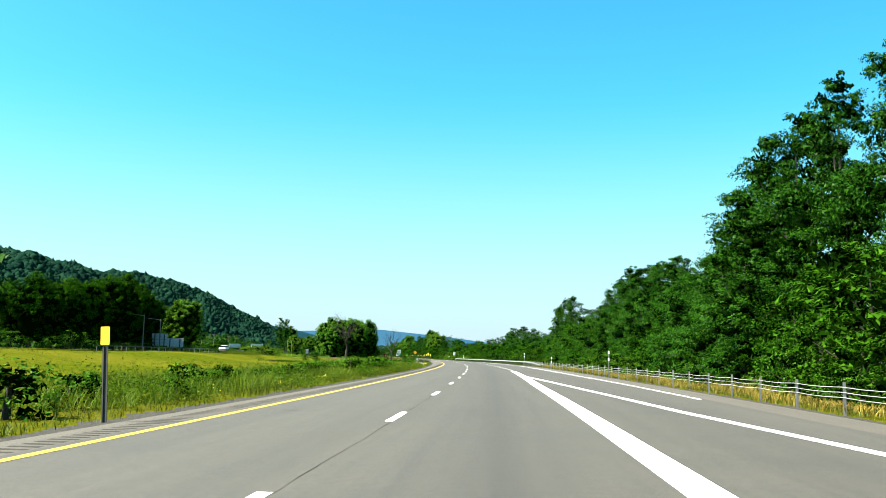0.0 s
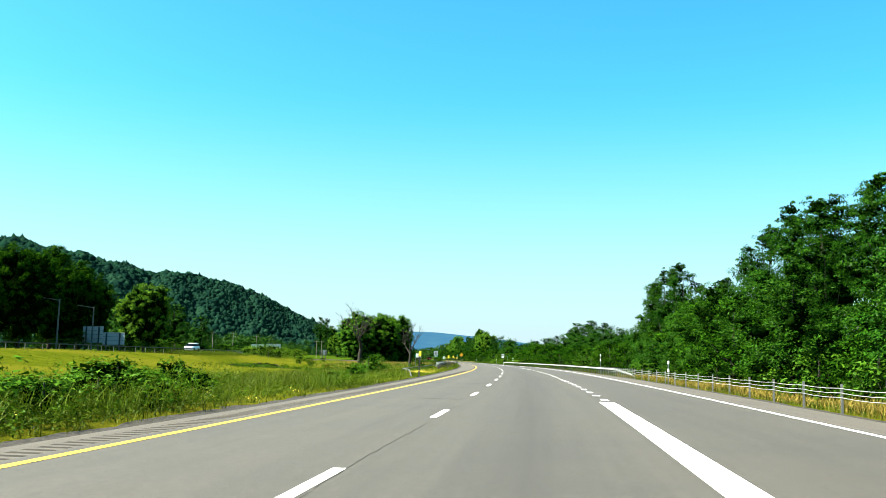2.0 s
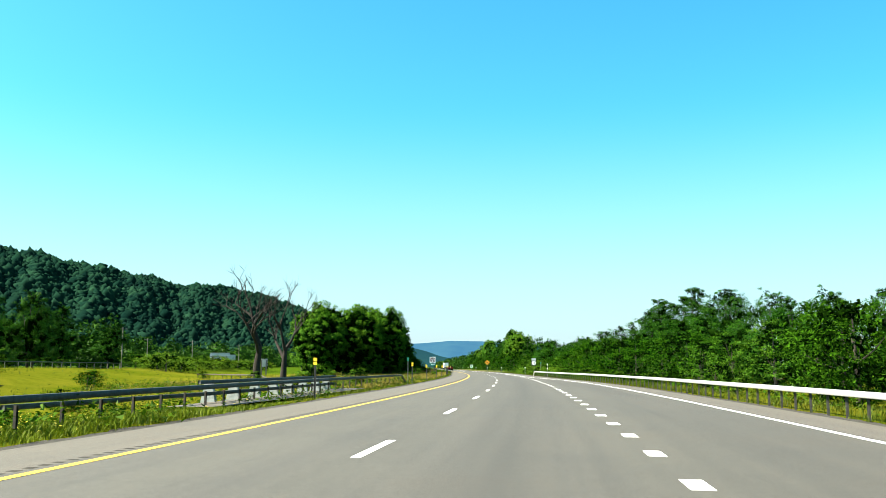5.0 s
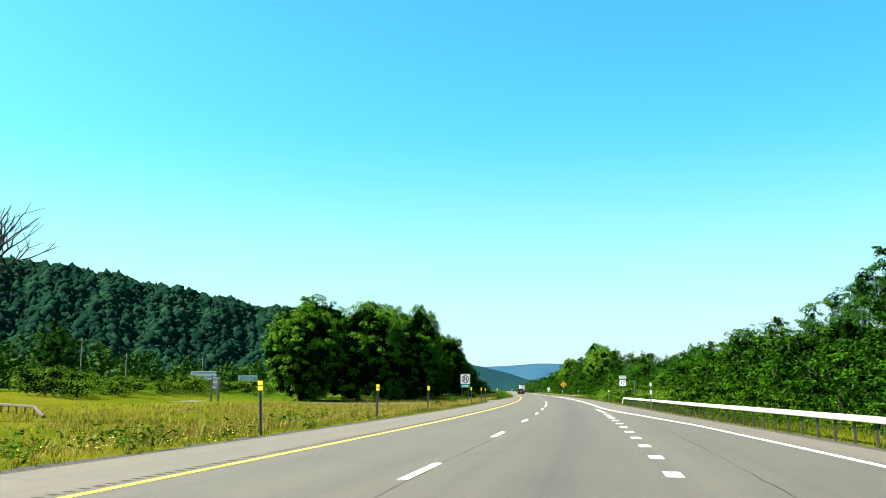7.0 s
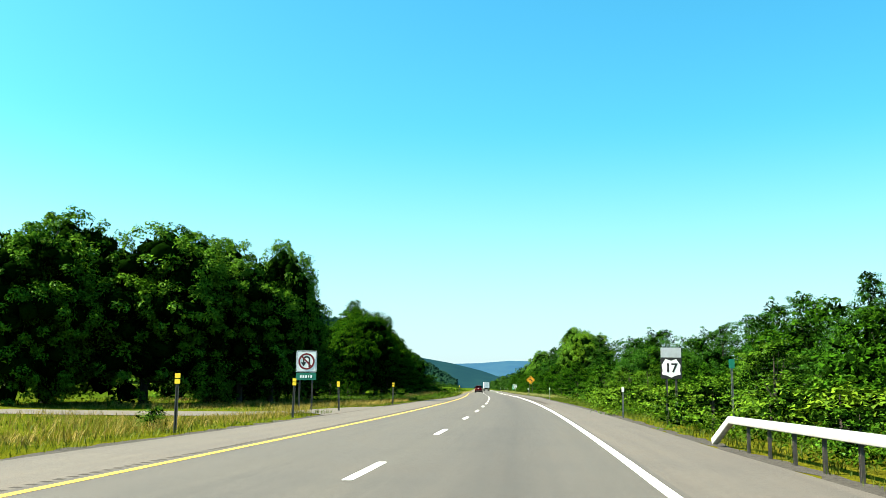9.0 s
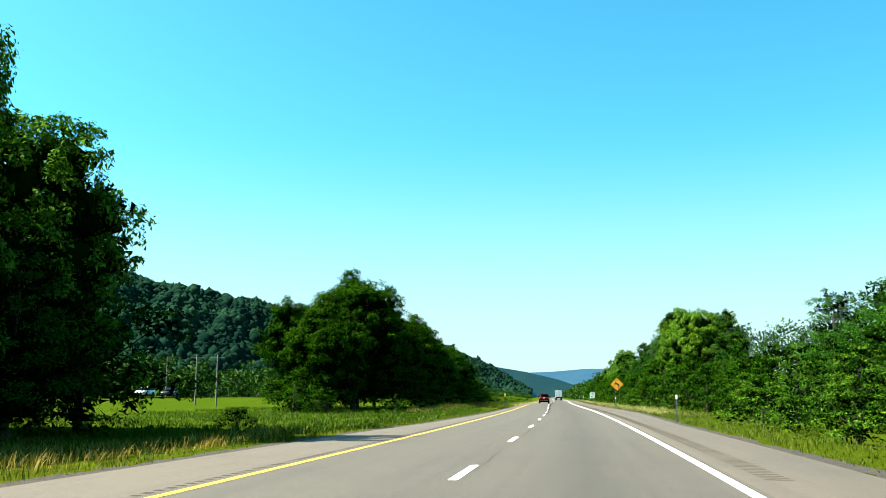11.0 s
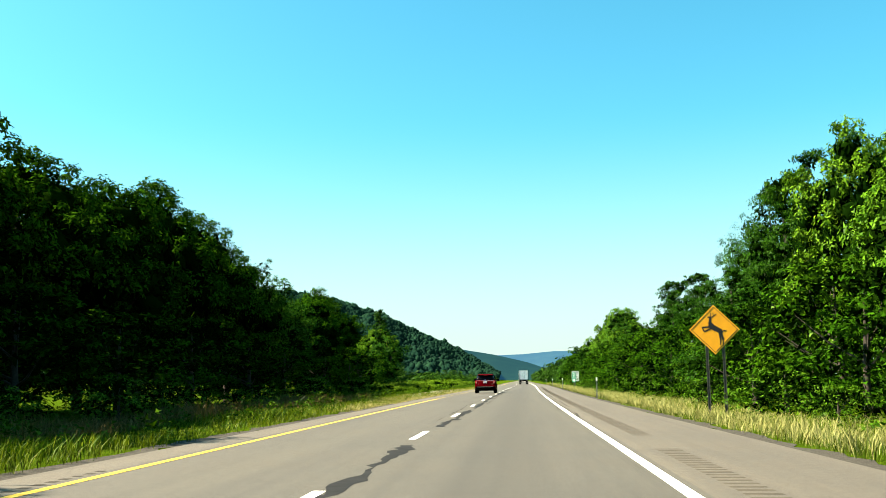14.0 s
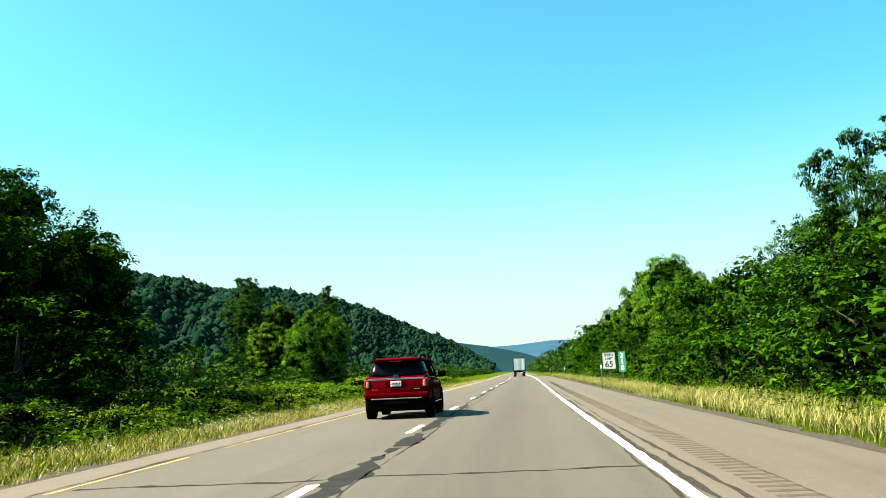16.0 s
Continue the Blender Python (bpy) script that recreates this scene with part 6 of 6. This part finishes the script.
grass("tall grass with reddish brown seed heads before the trees", g, 3800, 400, 475, "left", 4.0, 8.5, 0.85, 0.010, 5, M_SEED, 1.0)
grass("fresh yellow-green verge grass", g, 9000, 395, 640, "left", 0.5, 7.5, 0.42, 0.011, 6, M_LUSH, 1.1)
grass("fresh yellow-green grass before the right-hand wood", g, 7000, 385, 640, "right", 2.0, 6.5, 0.5, 0.011, 6, M_LUSH, 1.0)
grass("dry straw grass behind the cable rail", g, 2500, 5, 130, "right", 0.6, 3.0, 0.5, 0.014, 6, M_STRAW, 1.2)
grass("meadow grass tussocks", g, 7000, 10, 420, "left", 6, 55, 0.35, 0.022, 4, M_GRASS, 1.3)


M_WEED_LIGHT = leaf_material("yellow_green_weed", (0.0249, 0.0456, 0.00166), (0.083, 0.108, 0.00664), 0.2)


grass("lush green grass of the lower meadow", g, 11000, 338, 450, "left", 1.0, 34, 0.42, 0.018, 5, M_WEED, 1.3)


def weeds(label, rng, count, s0, s1, edge, near, far, height, leaf, mat, name="weeds", patchy=1.5, at=None):
    """Leafy weeds: upright sprays of small leaves."""
    s = rng.uniform(s0, s1, count)
    off = rng.uniform(near, far, count)
    dense = 0.5 + 0.5 * np.sin(s * 0.21 + 0.6 * off) * np.sin(s * 0.083 + 1.7)
    keep = rng.uniform(0, 1, count) < dense ** patchy + 0.12
    if at:
        s, off, dense = at
        off = np.maximum(off, 0.8)
        keep = off > 0
    s, off, dense, count = s[keep], off[keep], dense[keep], int(keep.sum())
    d = left_edge(s) - off if edge == "left" else right_edge(s) + off
    x, y = on_line(s, d)
    z = ground_z(s, d)
    h = height * rng.uniform(0.3, 1.0, count) * (0.45 + 0.75 * dense)
    k = 5
    c = np.repeat(np.stack([x, y, z], 1), k, 0)
    c[:, 2] += (np.repeat(h, k) * rng.uniform(0.15, 1.0, count * k))
    c[:, :2] += rng.normal(0, 0.16, (count * k, 2))
    v, f = leaf_cards(rng, c, np.tile([0, 0, 1.0], (count * k, 1)), leaf * 1.15, leaf * 1.7, 4)
    return tagged(new(name, mesh_of(name, v, f, mat)), label, "weeds", kind="stuff")


weeds("low green weeds along the median verge", g, 500, 150, 235, "left", 0.6, 5, 0.5, 0.07, M_WEED)
weeds("green weeds beside the shoulder", g, 1800, 20, 600, "right", 1.6, 6.5, 0.8, 0.07, M_WEED)
weeds("green weeds and thicket beside the passing lane", g, 1800, 385, 600, "left", 2.0, 8, 0.8, 0.075, M_WEED)
weeds("pale flowering weeds in the meadow", g, 900, 85, 135, "left", 2.5, 9, 0.7, 0.04, M_STRAW)
weeds("fine yellow-green weeds of the meadow edge", g, 5200, 0, 105, "left", 1.6, 12, 0.65, 0.024, M_WEED_LIGHT, "weeds", 0.8)
grass("tall fine yellow-green grass of the meadow edge", g, 9000, 0, 105, "left", 1.2, 14, 0.75, 0.009, 5, M_LUSH, 1.2)
grass("grey-green seeding grass of the meadow edge", g, 4000, 20, 105, "left", 2.0, 10, 0.8, 0.008, 5, M_GRASS, 1.2)
weeds("yellow wildflowers in the verge", g, 260, 4, 240, "left", 0.7, 3.2, 0.4, 0.026, M_FLOWER, "wildflowers")
# low dark growth added to stand in for the dark of the stream hollow
for s, d, h in ((190, -27, 1.5), (184, -31, 1.7), (178, -24, 1.2), (206, -33, 1.4)):
    plant("edge", s, d, h, 1.5, "", trees)
for stems, clumps_, tall_, mat_, text in ((60, 44, 1.1, M_WEED, "clumps of tall leafy green weeds along the verge"), (22, 110, 0.5, M_WEED_LIGHT, "low yellow-green weed clumps along the verge")):
    cs_, co_ = g.uniform(2, 100, clumps_), 1.0 + 5.0 * g.uniform(0, 1, clumps_) ** 1.2
    rr_ = g.uniform(0.35, 1.1, clumps_)
    weeds(text, g, stems * clumps_, 0, 0, "left", 0, 0, tall_, 0.030, mat_, "weeds", 0.0,
          at=(np.repeat(cs_, stems) + g.normal(0, 1, stems * clumps_) * np.repeat(rr_, stems) * 1.6, np.repeat(co_, stems) + g.normal(0, 0.6, stems * clumps_) * np.repeat(rr_, stems), np.repeat(g.uniform(0.2, 1.0, clumps_), stems)))
weeds("green vines and weeds behind the guide rail", g, 1500, 230, 330, "right", 0.9, 4.0, 0.8, 0.045, M_WEED, "weeds", 0.4)
for n_, s0, s1, d0, d1, h_, m_, text in ((1500, 142, 215, -34, -9.5, 0.6, M_WEED, "rough green weeds in the stream hollow"), (500, 178, 220, -50, -47, 0.7, M_WEED_LIGHT, "weeds overhanging the stream bank")):
    ss_ = g.uniform(s0, s1, n_)
    weeds(text, g, n_, 0, 0, "left", 0, 0, h_, 0.07, m_, "weeds", 0.0, at=(ss_, left_edge(ss_) - g.uniform(d0, d1, n_), g.uniform(0.2, 1, n_)))
weeds("leafy weeds growing round the flared rail", g, 420, 106, 138, "left", 2.6, 4.6, 0.7, 0.045, M_WEED, "weeds", 0.5)
weeds("dense yellow wildflowers beside the flared rail", g, 520, 108, 128, "left", 0.7, 2.8, 0.32, 0.026, M_FLOWER, "wildflowers", 0.6)
weeds("small white wildflowers on the sunny verge", g, 600, 474, 520, "left", 0.5, 3.4, 0.34, 0.017, M_WHITE_FLOWER, "wildflowers", 0.4)
